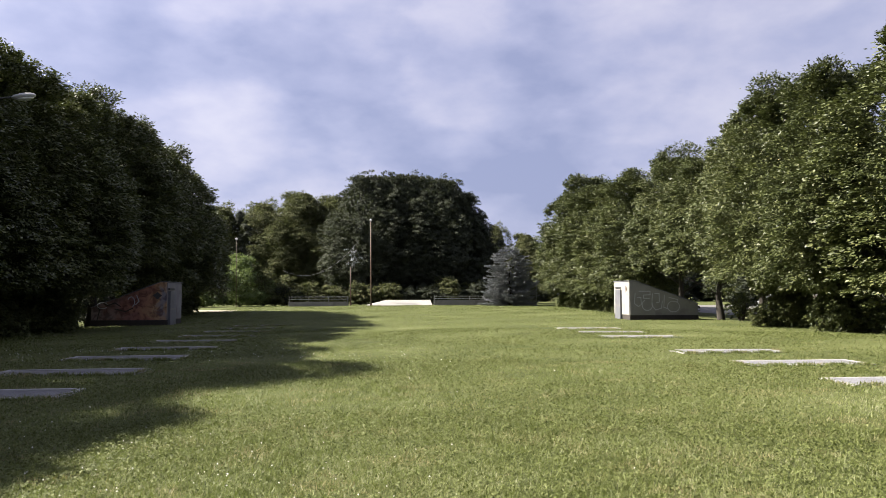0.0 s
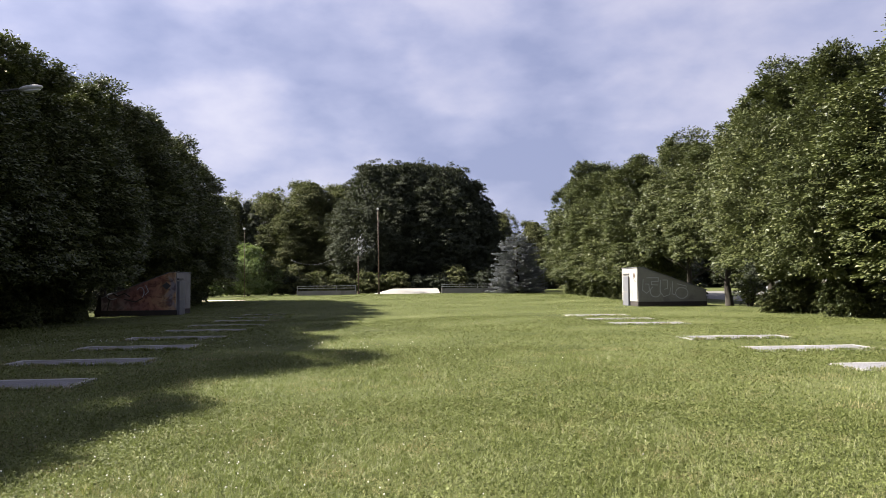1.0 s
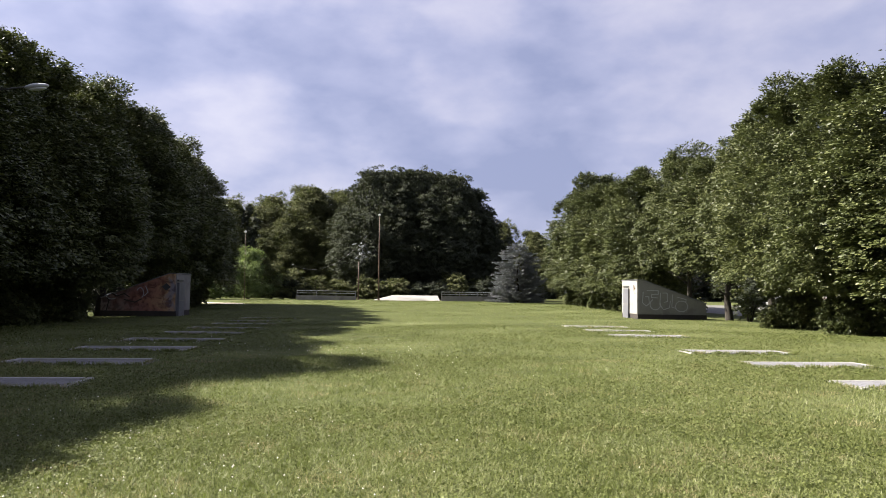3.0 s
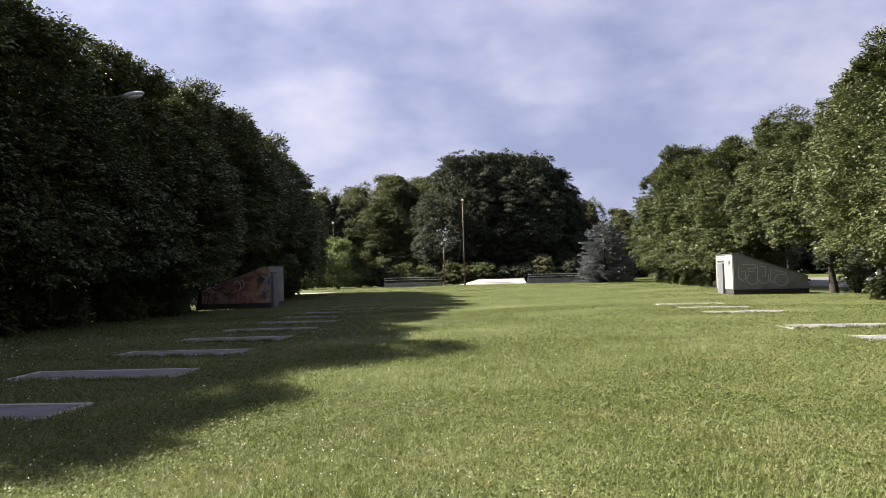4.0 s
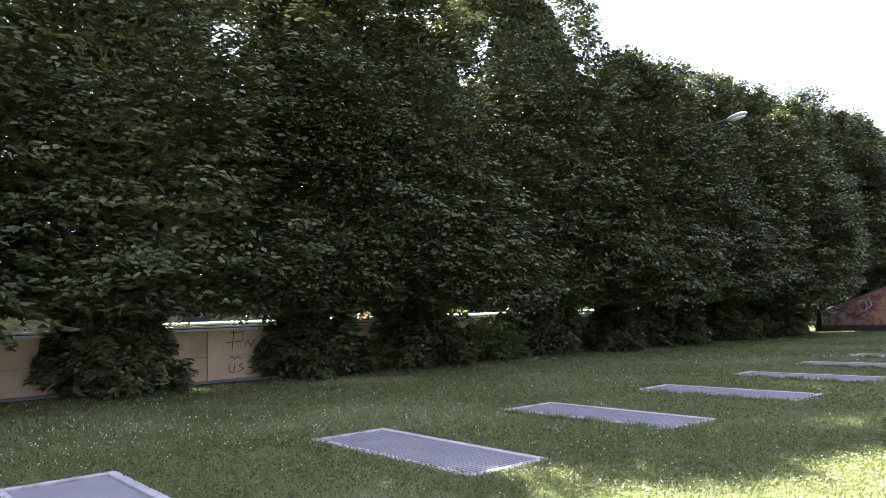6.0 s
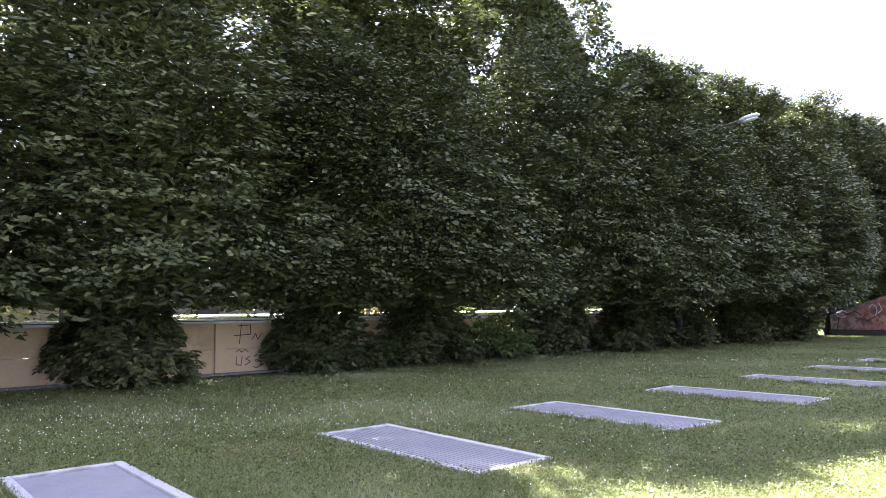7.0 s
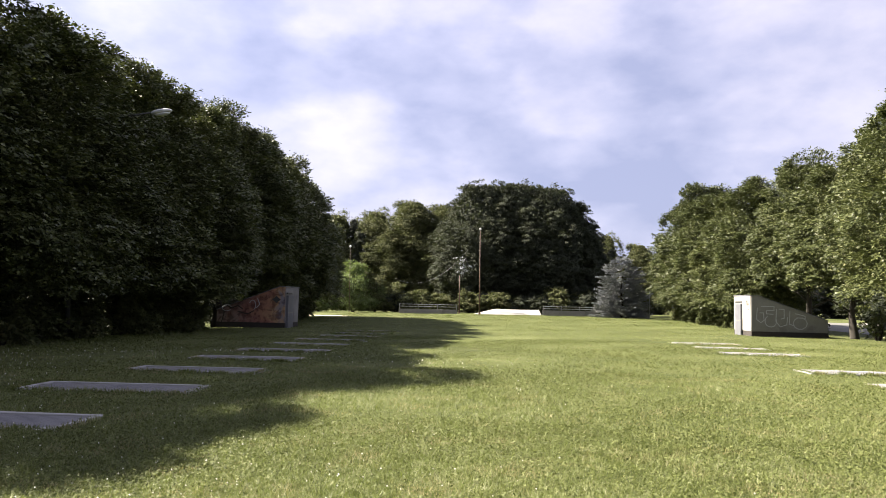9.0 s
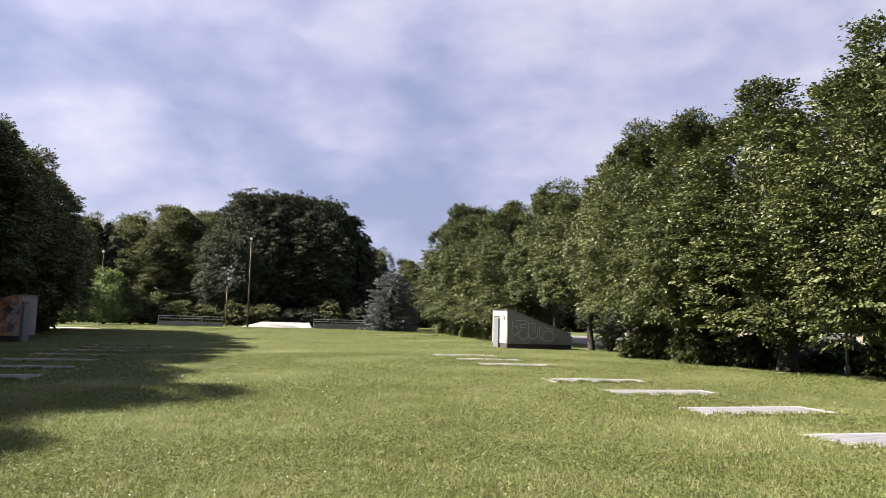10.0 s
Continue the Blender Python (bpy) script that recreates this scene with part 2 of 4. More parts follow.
def add_tube(bm, points, radii, sides=8):
    """A round, tapered tube along points."""
    points = [Vector(p) for p in points]
    radii = radii if hasattr(radii, "__len__") else [radii] * len(points)
    rings = []
    for i, p in enumerate(points):
        along = (points[min(i + 1, len(points) - 1)] - points[max(i - 1, 0)]).normalized()
        side = along.cross(Vector((0, 0, 1)) if abs(along.z) < 0.9 else Vector((0, 1, 0))).normalized()
        up = side.cross(along)
        rings.append([bm.verts.new(p + radii[i] * (math.cos(a) * side + math.sin(a) * up)) for a in (2 * math.pi * k / sides for k in range(sides))])
    for a, b in zip(rings, rings[1:]):
        for k in range(sides):
            bm.faces.new((a[k], a[(k + 1) % sides], b[(k + 1) % sides], b[k]))
    bm.faces.new(rings[0][::-1])
    bm.faces.new(rings[-1])
    return bm


def tube(points, radii, sides=8):
    return add_tube(bmesh.new(), points, radii, sides)


def prism(outline, y0, y1, bevel=0.0):
    """An outline in x and z, drawn out from y0 to y1."""
    bm = bmesh.new()
    a = [bm.verts.new((x, y0, z)) for x, z in outline]
    b = [bm.verts.new((x, y1, z)) for x, z in outline]
    bm.faces.new(a)
    bm.faces.new(b[::-1])
    for i in range(len(a)):
        j = (i + 1) % len(a)
        bm.faces.new((a[j], a[i], b[i], b[j]))
    bmesh.ops.recalc_face_normals(bm, faces=bm.faces)
    if bevel:
        bmesh.ops.bevel(bm, geom=list(bm.edges), offset=bevel, segments=2, profile=0.5, affect="EDGES")
    return bm


def array_mesh(name, verts, faces):
    """A mesh from arrays: verts (n, 3), faces (m, 3)."""
    data = bpy.data.meshes.new(name)
    data.vertices.add(len(verts))
    data.vertices.foreach_set("co", np.ascontiguousarray(verts, np.float32).ravel())
    data.loops.add(faces.size)
    data.loops.foreach_set("vertex_index", np.ascontiguousarray(faces, np.int32).ravel())
    data.polygons.add(len(faces))
    data.polygons.foreach_set("loop_start", np.arange(0, faces.size, faces.shape[1], dtype=np.int32))
    data.update(calc_edges=True)
    return data


def smoothstep(t):
    t = np.clip(t, 0.0, 1.0)
    return t * t * (3 - 2 * t)


def ground_z(x, y):
    """The lawn: level near the camera, slightly domed further on, and rising towards the far end."""
    x, y = np.asarray(x, float), np.asarray(y, float)
    side = np.clip(x, -20, 20)
    lean = (0.004 * side - 0.0003 * side * side) * smoothstep((y - 12) / 30)
    return lean + 0.42 * smoothstep((y - 44) / 46)


def gz(x, y):
    return float(ground_z(x, y))


# ---- ground ----


def make_ground():
    xs = np.unique(np.concatenate([np.linspace(-60, 60, 81), np.array([-2500, -1200, -600, -300, -160, -100, 100, 160, 300, 600, 1200, 2500.0])]))
    ys = np.unique(np.concatenate([np.linspace(-20, 130, 101), np.array([-2500, -1000, -400, -150, -60, 180, 260, 400, 800, 1500, 2500.0])]))
    gx, gy = np.meshgrid(xs, ys)
    verts = np.stack([gx, gy, ground_z(gx, gy)], -1).reshape(-1, 3)
    nx = len(xs)
    i = (np.arange(len(ys) - 1)[:, None] * nx + np.arange(nx - 1)[None]).ravel()
    data = array_mesh("ground", verts, np.stack([i, i + 1, i + 1 + nx, i + nx], 1))
    data.materials.append(LAWN)
    data.polygons.foreach_set("use_smooth", [True] * len(data.polygons))
    tagged(new("ground", data), "mown green park lawn with clover and dry patches", "lawn", kind="structure")


make_ground()

# ---- slabs in the lawn: two rows ----
SLAB_W, SLAB_D = 2.98, 1.12
SLABS = [(-6.55, 1.87 + 3.46 * k) for k in range(12)] + [(9.65, 5.6 + 3.5 * k) for k in range(9) if k != 5]


def memorial_slab(label, mat, base, ribs=True):
    top = thing("memorial_slab", label, "slab", group="slabs in the lawn")
    w, d, r = SLAB_W / 2, SLAB_D / 2, 0.1
    part("rim_rail", box(-w, w, d - r, d, -0.1, 0.038, 0.01), RIM, top, "pale worn concrete rim")
    part("rim_rail", box(-w, w, -d, -d + r, -0.1, 0.038, 0.01), RIM, top, "pale worn concrete rim")
    part("rim_rail", box(-w, -w + r, -d + r + 0.003, d - r - 0.003, -0.1, 0.036, 0.01), RIM, top, "pale worn concrete rim")
    part("rim_rail", box(w - r, w, -d + r + 0.003, d - r - 0.003, -0.1, 0.036, 0.01), RIM, top, "pale worn concrete rim")
    for x0, x1 in ((-w + r, -0.001), (0.001, w - r)):
        bm = box(x0, x1, -d + r, d - r, -0.1, base)
        y = -d + r + 0.045
        while ribs and y < d - r - 0.02:
            add_box(bm, x0 + 0.003, x1 - 0.003, y - 0.024, y + 0.024, base - 0.0002, base + 0.005)
            y += 0.065
        part("ribbed_panel", bm, mat, top)
    return top


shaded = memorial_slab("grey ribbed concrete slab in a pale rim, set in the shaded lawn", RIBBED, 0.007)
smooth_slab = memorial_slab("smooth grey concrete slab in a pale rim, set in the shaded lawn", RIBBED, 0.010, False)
# right row: paler panel colour, set nearly flush with the rim
pale_slab = memorial_slab("paler grey concrete slab in a pale rim, half overgrown by grass", PALER, 0.028)
for i, (x, y) in enumerate(SLABS):
    lift = 0.0 if x < 0 else 0.0 if y > 20 else -0.004
    m = pose(x + 0.04 * math.sin(5 * i), y, gz(x, y) + lift, 0.4 * math.sin(3 * i), 0.3 * math.cos(7 * i), 0.5 * math.sin(11 * i))
    if (x, y) == SLABS[0]:
        smooth_slab.matrix_basis = m
    elif (x, y) == SLABS[1]:
        shaded.matrix_basis = m
    elif (x, y) == SLABS[12]:
        pale_slab.matrix_basis = m
    else:
        copy_thing(shaded if x < 0 else pale_slab, m)

# ---- wedge monuments ----


def graffiti(name, strokes, mat, parent, width, y, label):
    """Painted strokes on a wall that faces -y: thin raised bands along polylines in x and z."""
    bm = bmesh.new()
    for stroke in strokes:
        for (x0, z0), (x1, z1) in zip(stroke, stroke[1:]):
            run = Vector((x1 - x0, 0, z1 - z0))
            if run.length < 1e-4:
                continue
            side = Vector((-run.z, 0, run.x)).normalized() * width / 2
            ends = (Vector((x0, 0, z0)) - run.normalized() * width * 0.3, Vector((x1, 0, z1)) + run.normalized() * width * 0.3)
            ring = [bm.verts.new(p + Vector((0, y, 0))) for p in (ends[0] - side, ends[1] - side, ends[1] + side, ends[0] + side)]
            bm.faces.new(ring)
    return part(name, bm, mat, parent, label)


def arc(cx, cz, rx, rz, a0, a1, steps=10):
    return [(cx + rx * math.cos(radians(a0 + (a1 - a0) * i / steps)), cz + rz * math.sin(radians(a0 + (a1 - a0) * i / steps))) for i in range(steps + 1)]


def monument(m, side, long_mat, label, end_mat, L=4.55, D=3.1):
    """A wedge: the tall end faces the lawn's middle, the top slopes down outwards. Local x runs outwards from the tall end (side=1) or mirrored."""
    top = thing("wedge_monument", label, "monument", m, "wedge monuments")
    H, h = 2.5, 1.02
    s = side
    flip = lambda pts: [(s * x, z) for x, z in pts]
    part("body", prism(flip([(0, 0.3), (L, 0.3), (L, h), (0.35, H), (0, H)]), 0, D, 0.02), long_mat, top)
    part("plinth", prism(flip([(-0.02, -0.2), (L + 0.02, -0.2), (L + 0.02, 0.298), (-0.02, 0.298)]), -0.02, D + 0.02, 0.01), PLINTH, top, "dark stone plinth")
    x0, x1 = sorted((-0.045 * s, -0.004 * s))
    part("end_panel", box(x0, x1, 0.03, D - 0.03, 0.32, H - 0.03, 0.01), end_mat, top, "painted concrete end panel")
    part("capping", prism(flip([(-0.07, H + 0.004), (0.36, H + 0.004), (L + 0.03, h + 0.004), (L + 0.03, h + 0.05), (0.37, H + 0.05), (-0.07, H + 0.05)]), -0.03, D + 0.03, 0.008), STEEL, top, "thin dark metal capping")
    return top, L, D, H, h


MR = (15.95, 45.6)
mono_r, L, D, H, h = monument(pose(MR[0], MR[1], gz(*MR)), 1, GREY, "grey concrete wedge monument with a white end and chalky graffiti", WHITE)
part("steel_panel", box(-0.16, -0.05, 1.5, 2.55, -0.05, 1.98, 0.015), STEEL, mono_r, "grey steel panel with an upper and lower leaf")
part("panel_gap", box(-0.165, -0.155, 1.5, 2.55, 0.9, 0.96), WHITE, mono_r)
part("letter_slot", box(-0.09, -0.046, 1.55, 2.7, 2.06, 2.16, 0.01), DARK, mono_r, "dark slot")
tag = [[(0.35, 1.75), (0.3, 1.05), (0.55, 0.85), (0.75, 1.0), (0.72, 1.45), (0.5, 1.45)], [(0.6, 1.85), (1.35, 1.85), (1.35, 1.62), (0.9, 1.6), (0.9, 1.4), (1.3, 1.38)],
       arc(1.15, 0.95, 0.35, 0.35, 120, 380), [(1.5, 1.7), (1.45, 0.95), (1.7, 0.62), (2.1, 0.75), (2.15, 1.2)], [(1.65, 1.7), (1.95, 1.7), (1.95, 1.15), (1.75, 1.1)],
       [(2.3, 1.6), (2.25, 0.8), (2.55, 0.7)], arc(2.9, 0.85, 0.42, 0.36, 0, 360), [(2.6, 1.45), (3.2, 1.3), (3.2, 1.15), (2.7, 1.2)]]
for stroke in tag:
    graffiti("graffiti_stroke", [stroke], CHALK, mono_r, 0.05, -0.004, "chalky pale spray line")

scrawl = [[(0.35, 1.95), (0.5, 2.15), (0.42, 1.85), (0.62, 2.05)], [(0.7, 2.2), (0.62, 1.75)], [(0.3, 1.62), (0.55, 1.68)]]
for stroke in scrawl:
    bm = bmesh.new()
    for (y0, z0), (y1, z1) in zip(stroke, stroke[1:]):
        add_tube(bm, [(-0.048, y0, z0), (-0.048, y1, z1)], 0.018, 5)
    part("scrawl", bm, RUST, mono_r, "rust-red spray scrawl")

ML = (-12.6, 43.2)


def mural_material():
    """A faded mural in patches of rust red, ochre and grey."""
    mat, n = material("faded mural paint")
    place = n.add("ShaderNodeTexCoord").outputs["Object"]
    xyz = n.add("ShaderNodeSeparateXYZ", Vector=place)
    swirl = n.noise(place, 0.9, 3.0, 0.5, 1.2)
    red = n.ramp(n.math("ADD", n.math("MULTIPLY", xyz.outputs[0], -0.16), n.math("MULTIPLY", swirl, 0.75)),
                 [(0.30, (0.200, 0.190, 0.210)), (0.41, (0.340, 0.215, 0.115)), (0.55, (0.300, 0.150, 0.090)), (0.74, (0.215, 0.098, 0.080)), (1.0, (0.200, 0.150, 0.145))])
    blot = n.ramp(n.noise(place, 2.2, 4.0, 0.6, 0.8), [(0.46, (1, 1, 1)), (0.60, (0.42, 0.36, 0.38))])
    colour = n.mix(1.0, red, blot, "MULTIPLY")
    shader = n.add("ShaderNodeBsdfPrincipled", Base_Color=colour, Roughness=0.85)
    n.add("ShaderNodeOutputMaterial", Surface=shader.outputs[0])
    return mat


MURAL = mural_material()
mono_l, L, D, H, h = monument(pose(ML[0], ML[1], gz(*ML)), -1, MURAL, "concrete wedge monument with a faded red and ochre mural", GREY, 4.22, 3.0)
part("steel_panel", box(0.05, 0.2, 0.1, 1.25, -0.05, 1.98, 0.015), STEEL, mono_l, "grey steel panel with an upper and lower leaf")
part("panel_gap", box(0.195, 0.205, 0.1, 1.25, 0.9, 0.96), WHITE, mono_l)
part("letter_slot", box(0.046, 0.12, 0.15, 1.2, 2.06, 2.16, 0.01), DARK, mono_l, "dark slot")
part("diamond_mark", prism([(-0.78, 1.72), (-0.52, 1.5), (-0.26, 1.72), (-0.52, 1.94)], -0.008, 0.004), DARK, mono_l, "dark painted diamond")
for stroke in [arc(-3.6, 1.15, 0.3, 0.18, 20, 320), arc(-2.0, 1.35, 0.2, 0.3, -60, 150), [(-1.7, 1.75), (-1.55, 1.4), (-1.75, 1.2)]]:
    graffiti("graffiti_stroke", [stroke], CHALK, mono_l, 0.05, -0.004, "pale spray line")
for stroke in [[(-2.9, 0.95), (-2.3, 0.8), (-1.9, 1.0)], [(-3.6, 1.3), (-3.3, 1.15), (-2.9, 1.3), (-2.6, 1.1)], [(-3.9, 0.25), (-3.75, 0.9), (-3.85, 1.05)]]:
    graffiti("graffiti_stroke", [stroke], PLINTH, mono_l, 0.06, -0.004, "dark spray paint line")

# ---- trees ----


def profile(kind, v):
    """The crown's radius at the height v (0 to 1), as a share of its widest."""
    if kind == "linden":      # full to the ground, egg-shaped
        return (1 - v) ** 0.40 * (0.84 + 0.30 * np.minimum(1, v / 0.3)) / 0.98
    if kind == "egg":         # widest at the middle, tucked in below
        return (1 - v) ** 0.36 * (0.52 + 0.62 * np.minimum(1, v / 0.5)) / 0.89
    if kind == "hedge":       # a row tree, full-shouldered
        return (1 - v) ** 0.36 * (0.86 + 0.28 * np.minimum(1, v / 0.3)) / 0.98
    if kind == "dome":        # broad dome
        return np.sqrt(np.maximum(0, 1 - (v * 1.0) ** 2.6)) * (0.72 + 0.28 * np.minimum(1, v / 0.25))
    if kind == "cone":
        return (1 - v) ** 0.85 * (0.86 + 0.14 * np.minimum(1, v / 0.15))
    return np.sqrt(np.maximum(0, 1 - (2 * v - 1) ** 2)) * 0.9 + 0.1 * (1 - v)   # ball-like bush


def crown_data(name, kind, height, radius, low, count, size, seed, mat, lobes=60, lobe=0.9, spray=0.36, per=50, thin=0.0, droop=0.45, inner=0.25, simple=True, squash=(1, 1, 1)):
    """A crown of leaves: lobes over the crown's outline, sprays over every lobe, leaves round every spray; some leaves further in."""
    rng = np.random.default_rng(seed)
    linden = kind in ("linden", "hedge", "egg")
    steps = np.linspace(0, 1, 200)
    grown = np.cumsum(np.maximum(0.22, profile(kind, steps)))
    v = np.interp((np.arange(lobes) + rng.random(lobes)) / lobes, grown / grown[-1], steps) * 0.91
    turn = 2.39996 * np.arange(lobes) + 0.7 * rng.standard_normal(lobes)
    bulge = 1 + 0.05 * np.sin(3 * turn + 5 * v + seed) + {"dome": 0.05, "linden": 0.05, "egg": 0.05}.get(kind, 0.08) * rng.standard_normal(lobes)
    fat = lobe * (0.7 + 0.6 * rng.random(lobes))
    reach = np.maximum(0.0, radius * profile(kind, v) * bulge - 0.5 * fat)
    crest = max(3, lobes // (4 if kind == "dome" else 7))
    first = {"hedge": 0.78, "dome": 0.55}.get(kind, 0.70)
    if linden:
        v *= 0.95
    v[-crest:] = first + ((0.87 if linden else 0.93) - first) * rng.random(crest)
    if linden:
        fat[-crest:] *= 0.75
    reach[-crest:] = {"hedge": 0.85, "dome": 0.95}.get(kind, 0.82) * radius * profile(kind, v[-crest:]) * rng.random(crest) ** 0.5
    heart = np.stack([reach * np.cos(turn), reach * np.sin(turn), low + 0.4 * lobe + v * (1.06 if linden else 1.0) * (height - low - (0.62 if linden else 0.95) * lobe)], 1)
    away = np.stack([np.cos(turn), np.sin(turn), 0.1 + 0.9 * v ** 2], 1)
    sprays = max(8, count // per)
    own = np.where(rng.random(sprays) < 0.10, lobes - 1 - rng.integers(0, crest, sprays), rng.integers(0, lobes, sprays))
    way = rng.standard_normal((sprays, 3)) + 1.0 * away[own] + (0, 0, 0.35)
    way /= np.linalg.norm(way, axis=1, keepdims=True)
    up = v[own] if linden else np.full(sprays, 0.0)
    shelf = (0.62 + 0.5 * up if linden else 1.0 + up)[:, None]   # low boughs of a linden lie in flat layers, the top ones rise
    centre = heart[own] + way * np.concatenate([np.ones((sprays, 2)), shelf], 1) * (fat[own] * (0.72 + 0.36 * rng.random(sprays)))[:, None]
    big = spray * (0.6 + 0.8 * rng.random(sprays))
    pick = np.repeat(np.arange(sprays), per)
    if thin:
        pick = pick[rng.random(len(pick)) > thin]
    n = len(pick)
    # every spray is a drooping fan: leaves lie on it like shingles
    out = way * (1, 1, 0.35) + 0.35 * away[own] * (1, 1, 0.5)
    out[:, 2] += 0.8 * up ** 2
    sag = (droop * (1.1 - 1.1 * up) if linden else droop + 0 * up)[pick]
    out /= np.linalg.norm(out, axis=1, keepdims=True)
    across = np.cross(out, (0, 0, 1.0))
    across /= np.linalg.norm(across, axis=1, keepdims=True) + 1e-9
    u, w = rng.random(n) ** 0.7, rng.standard_normal(n) * 0.48
    place = centre[pick] + out[pick] * (big[pick] * (1.9 * u - 0.8))[:, None] + across[pick] * (big[pick] * w)[:, None]
    place[:, 2] += big[pick] * (-sag * (u ** 2 + 0.5 * w ** 2) + 0.16 * rng.standard_normal(n))
    leafway = out[pick] + across[pick] * (0.9 * w)[:, None]
    normal = way[pick] * (0.95 if linden else 0.55) + (0, 0, 0.5 if linden else 0.75) + rng.standard_normal((n, 3)) * 0.46
    axis = leafway * ((0.9, 0.9, 0.3) if linden else 0.9) - sag[:, None] * (0, 0, 1.0) + rng.standard_normal((n, 3)) * 0.3
    scale = size * (0.65 + 0.7 * rng.random(n))
    deep = int(n * inner)
    vi = rng.random(deep) * 0.91
    ti, ri = rng.random(deep) * 2 * np.pi, np.maximum(0.1, radius * profile(kind, vi) - (0.75 if kind == "hedge" else 0.95) * lobe) * np.sqrt(rng.random(deep))
    place = np.concatenate([place, np.stack([ri * np.cos(ti), ri * np.sin(ti), low + vi * (height - low)], 1)])
    normal = np.concatenate([normal, rng.standard_normal((deep, 3)) * (1, 1, 0.4)])
    scale = np.concatenate([scale, size * (1.65 + 0.5 * rng.random(deep))])
    axis = np.concatenate([axis, rng.standard_normal((deep, 3))])
    place = place * squash
    return leaf_mesh(name, place, normal, axis, scale, mat, low=low, simple=simple, plain=deep)


def leaf_mesh(name, place, normal, axis, scale, mat, slim=0.62, low=None, simple=False, plain=0):
    """Leaves as folded kites, or simple pointed ones for far crowns."""
    axis = axis / (np.linalg.norm(axis, axis=1, keepdims=True) + 1e-9)
    normal = normal - axis * np.sum(axis * normal, 1, keepdims=True)
    normal = normal / (np.linalg.norm(normal, axis=1, keepdims=True) + 1e-9)
    side = np.cross(normal, axis)
    s = scale[:, None]
    if simple:
        corners = [place - axis * s * 0.4 + side * s * 0.5 * slim, place - axis * s * 0.3 - side * s * 0.5 * slim, place + axis * s * 0.6]
        faces = np.arange(3 * len(place)).reshape(-1, 3)
    else:
        fold = normal * s * 0.10
        corners = [place - axis * s * 0.5, place + side * s * 0.5 * slim + fold - axis * s * 0.05, place + axis * s * 0.55, place - side * s * 0.5 * slim + fold - axis * s * 0.05]
        k = np.arange(len(place))[:, None] * 4
        faces = np.concatenate([k + (0, 1, 2), k[:len(k) - plain] + (0, 2, 3)])
    verts = np.stack(corners, 1).reshape(-1, 3)
    if low is not None:
        verts[:, 2] = np.maximum(verts[:, 2], 0.03)
    data = array_mesh(name, verts, faces)
    data.materials.append(mat)
    return data


def trunk_data(name, height, radius, spread, low, seed, limbs=14):
    """A tapered, slightly bent trunk with a flared foot, and limbs that rise outwards."""
    rng = random.Random(seed)
    bm = bmesh.new()
    spine = [Vector((0.10 * math.sin(1.7 * i + seed), 0.10 * math.cos(2.3 * i + seed), height * 0.86 * i / 7)) for i in range(8)]
    spine[0].x = spine[0].y = 0
    add_tube(bm, [Vector((0, 0, -0.25))] + [Vector((0, 0, 0.12))] + spine[1:], [radius * 1.6, radius * 1.2] + [radius * (1 - 0.88 * i / 7) for i in range(1, 8)], 9)
    for i in range(limbs):
        f = low + (0.92 - low) * i / limbs
        start = Vector((0.1 * math.sin(1.7 * f * 7 + seed), 0.1 * math.cos(2.3 * f * 7 + seed), height * 0.86 * f))
        a = i * 2.4 + rng.uniform(-0.4, 0.4)
        run = spread * (1 - 0.65 * f) * rng.uniform(0.6, 0.9)
        way = Vector((math.cos(a), math.sin(a), 0))
        mid = start + way * run * 0.5 + Vector((0, 0, run * 0.32))
        end = start + way * run + Vector((0, 0, run * rng.uniform(0.35, 0.75)))
        r = radius * (0.42 - 0.3 * f)
        add_tube(bm, [start, mid, end], [r, r * 0.65, r * 0.2], 6)
    data = bpy.data.meshes.new(name)
    bm.to_mesh(data)
    bm.free()
    data.polygons.foreach_set("use_smooth", [True] * len(data.polygons))
    data.materials.append(BARK)
    return data


def make_tree(name, label, pieces, m, category="tree", group=""):
    top = thing(name, label, category, m, group)
    for kind, data in pieces.items():
        ob = new(kind, data)
        ob.parent = top
    return top


def spread_out(kinds, name, label, places, group, flat=1.0):
    """Trees at (x, y, height, width): each is one of a few built ones, turned and scaled."""
    rng = random.Random(len(places))
    for i, (x, y, height, width) in enumerate(places):
        pieces, own_h, own_r = kinds[i % len(kinds)]
        m = pose(x, y, gz(x, y) - 0.02, 0, 0, (0, 180)[i % 2] + rng.uniform(-14, 14)) @ Matrix.Diagonal((width / own_r * flat, width / own_r / flat, height / own_h, 1))
        make_tree(name, label, pieces, m, "tree", group)


def linden_kind(tag, leaves, size, seed, per, low=1.7, skirt=True, detail=False, shape="linden"):
    near = shape == "hedge"
    pieces = {"trunk": trunk_data(f"linden trunk {tag}", 12.5, 0.28 if shape == "egg" else 0.2, 3.0, 0.16, seed),
              "crown": crown_data(f"linden crown {tag}", shape, 12.5, 3.0, low, leaves, size, seed, LINDEN, 96 if near else 92, 1.1 if near else 1.05, 0.33, per, inner=0.46 if near else 0.42, simple=not detail)}
    if skirt:
        pieces["lower_foliage"] = crown_data(f"linden skirt {tag}", "cone", 3.5, 2.2, 0.05, leaves // 5, size * 0.95, seed + 200, LINDEN, 34, 0.5, 0.24, per, droop=0.7, simple=not detail, squash=(0.7, 0.46, 1) if near else (0.68, 0.74, 1))
    return pieces, 12.5, 3.0


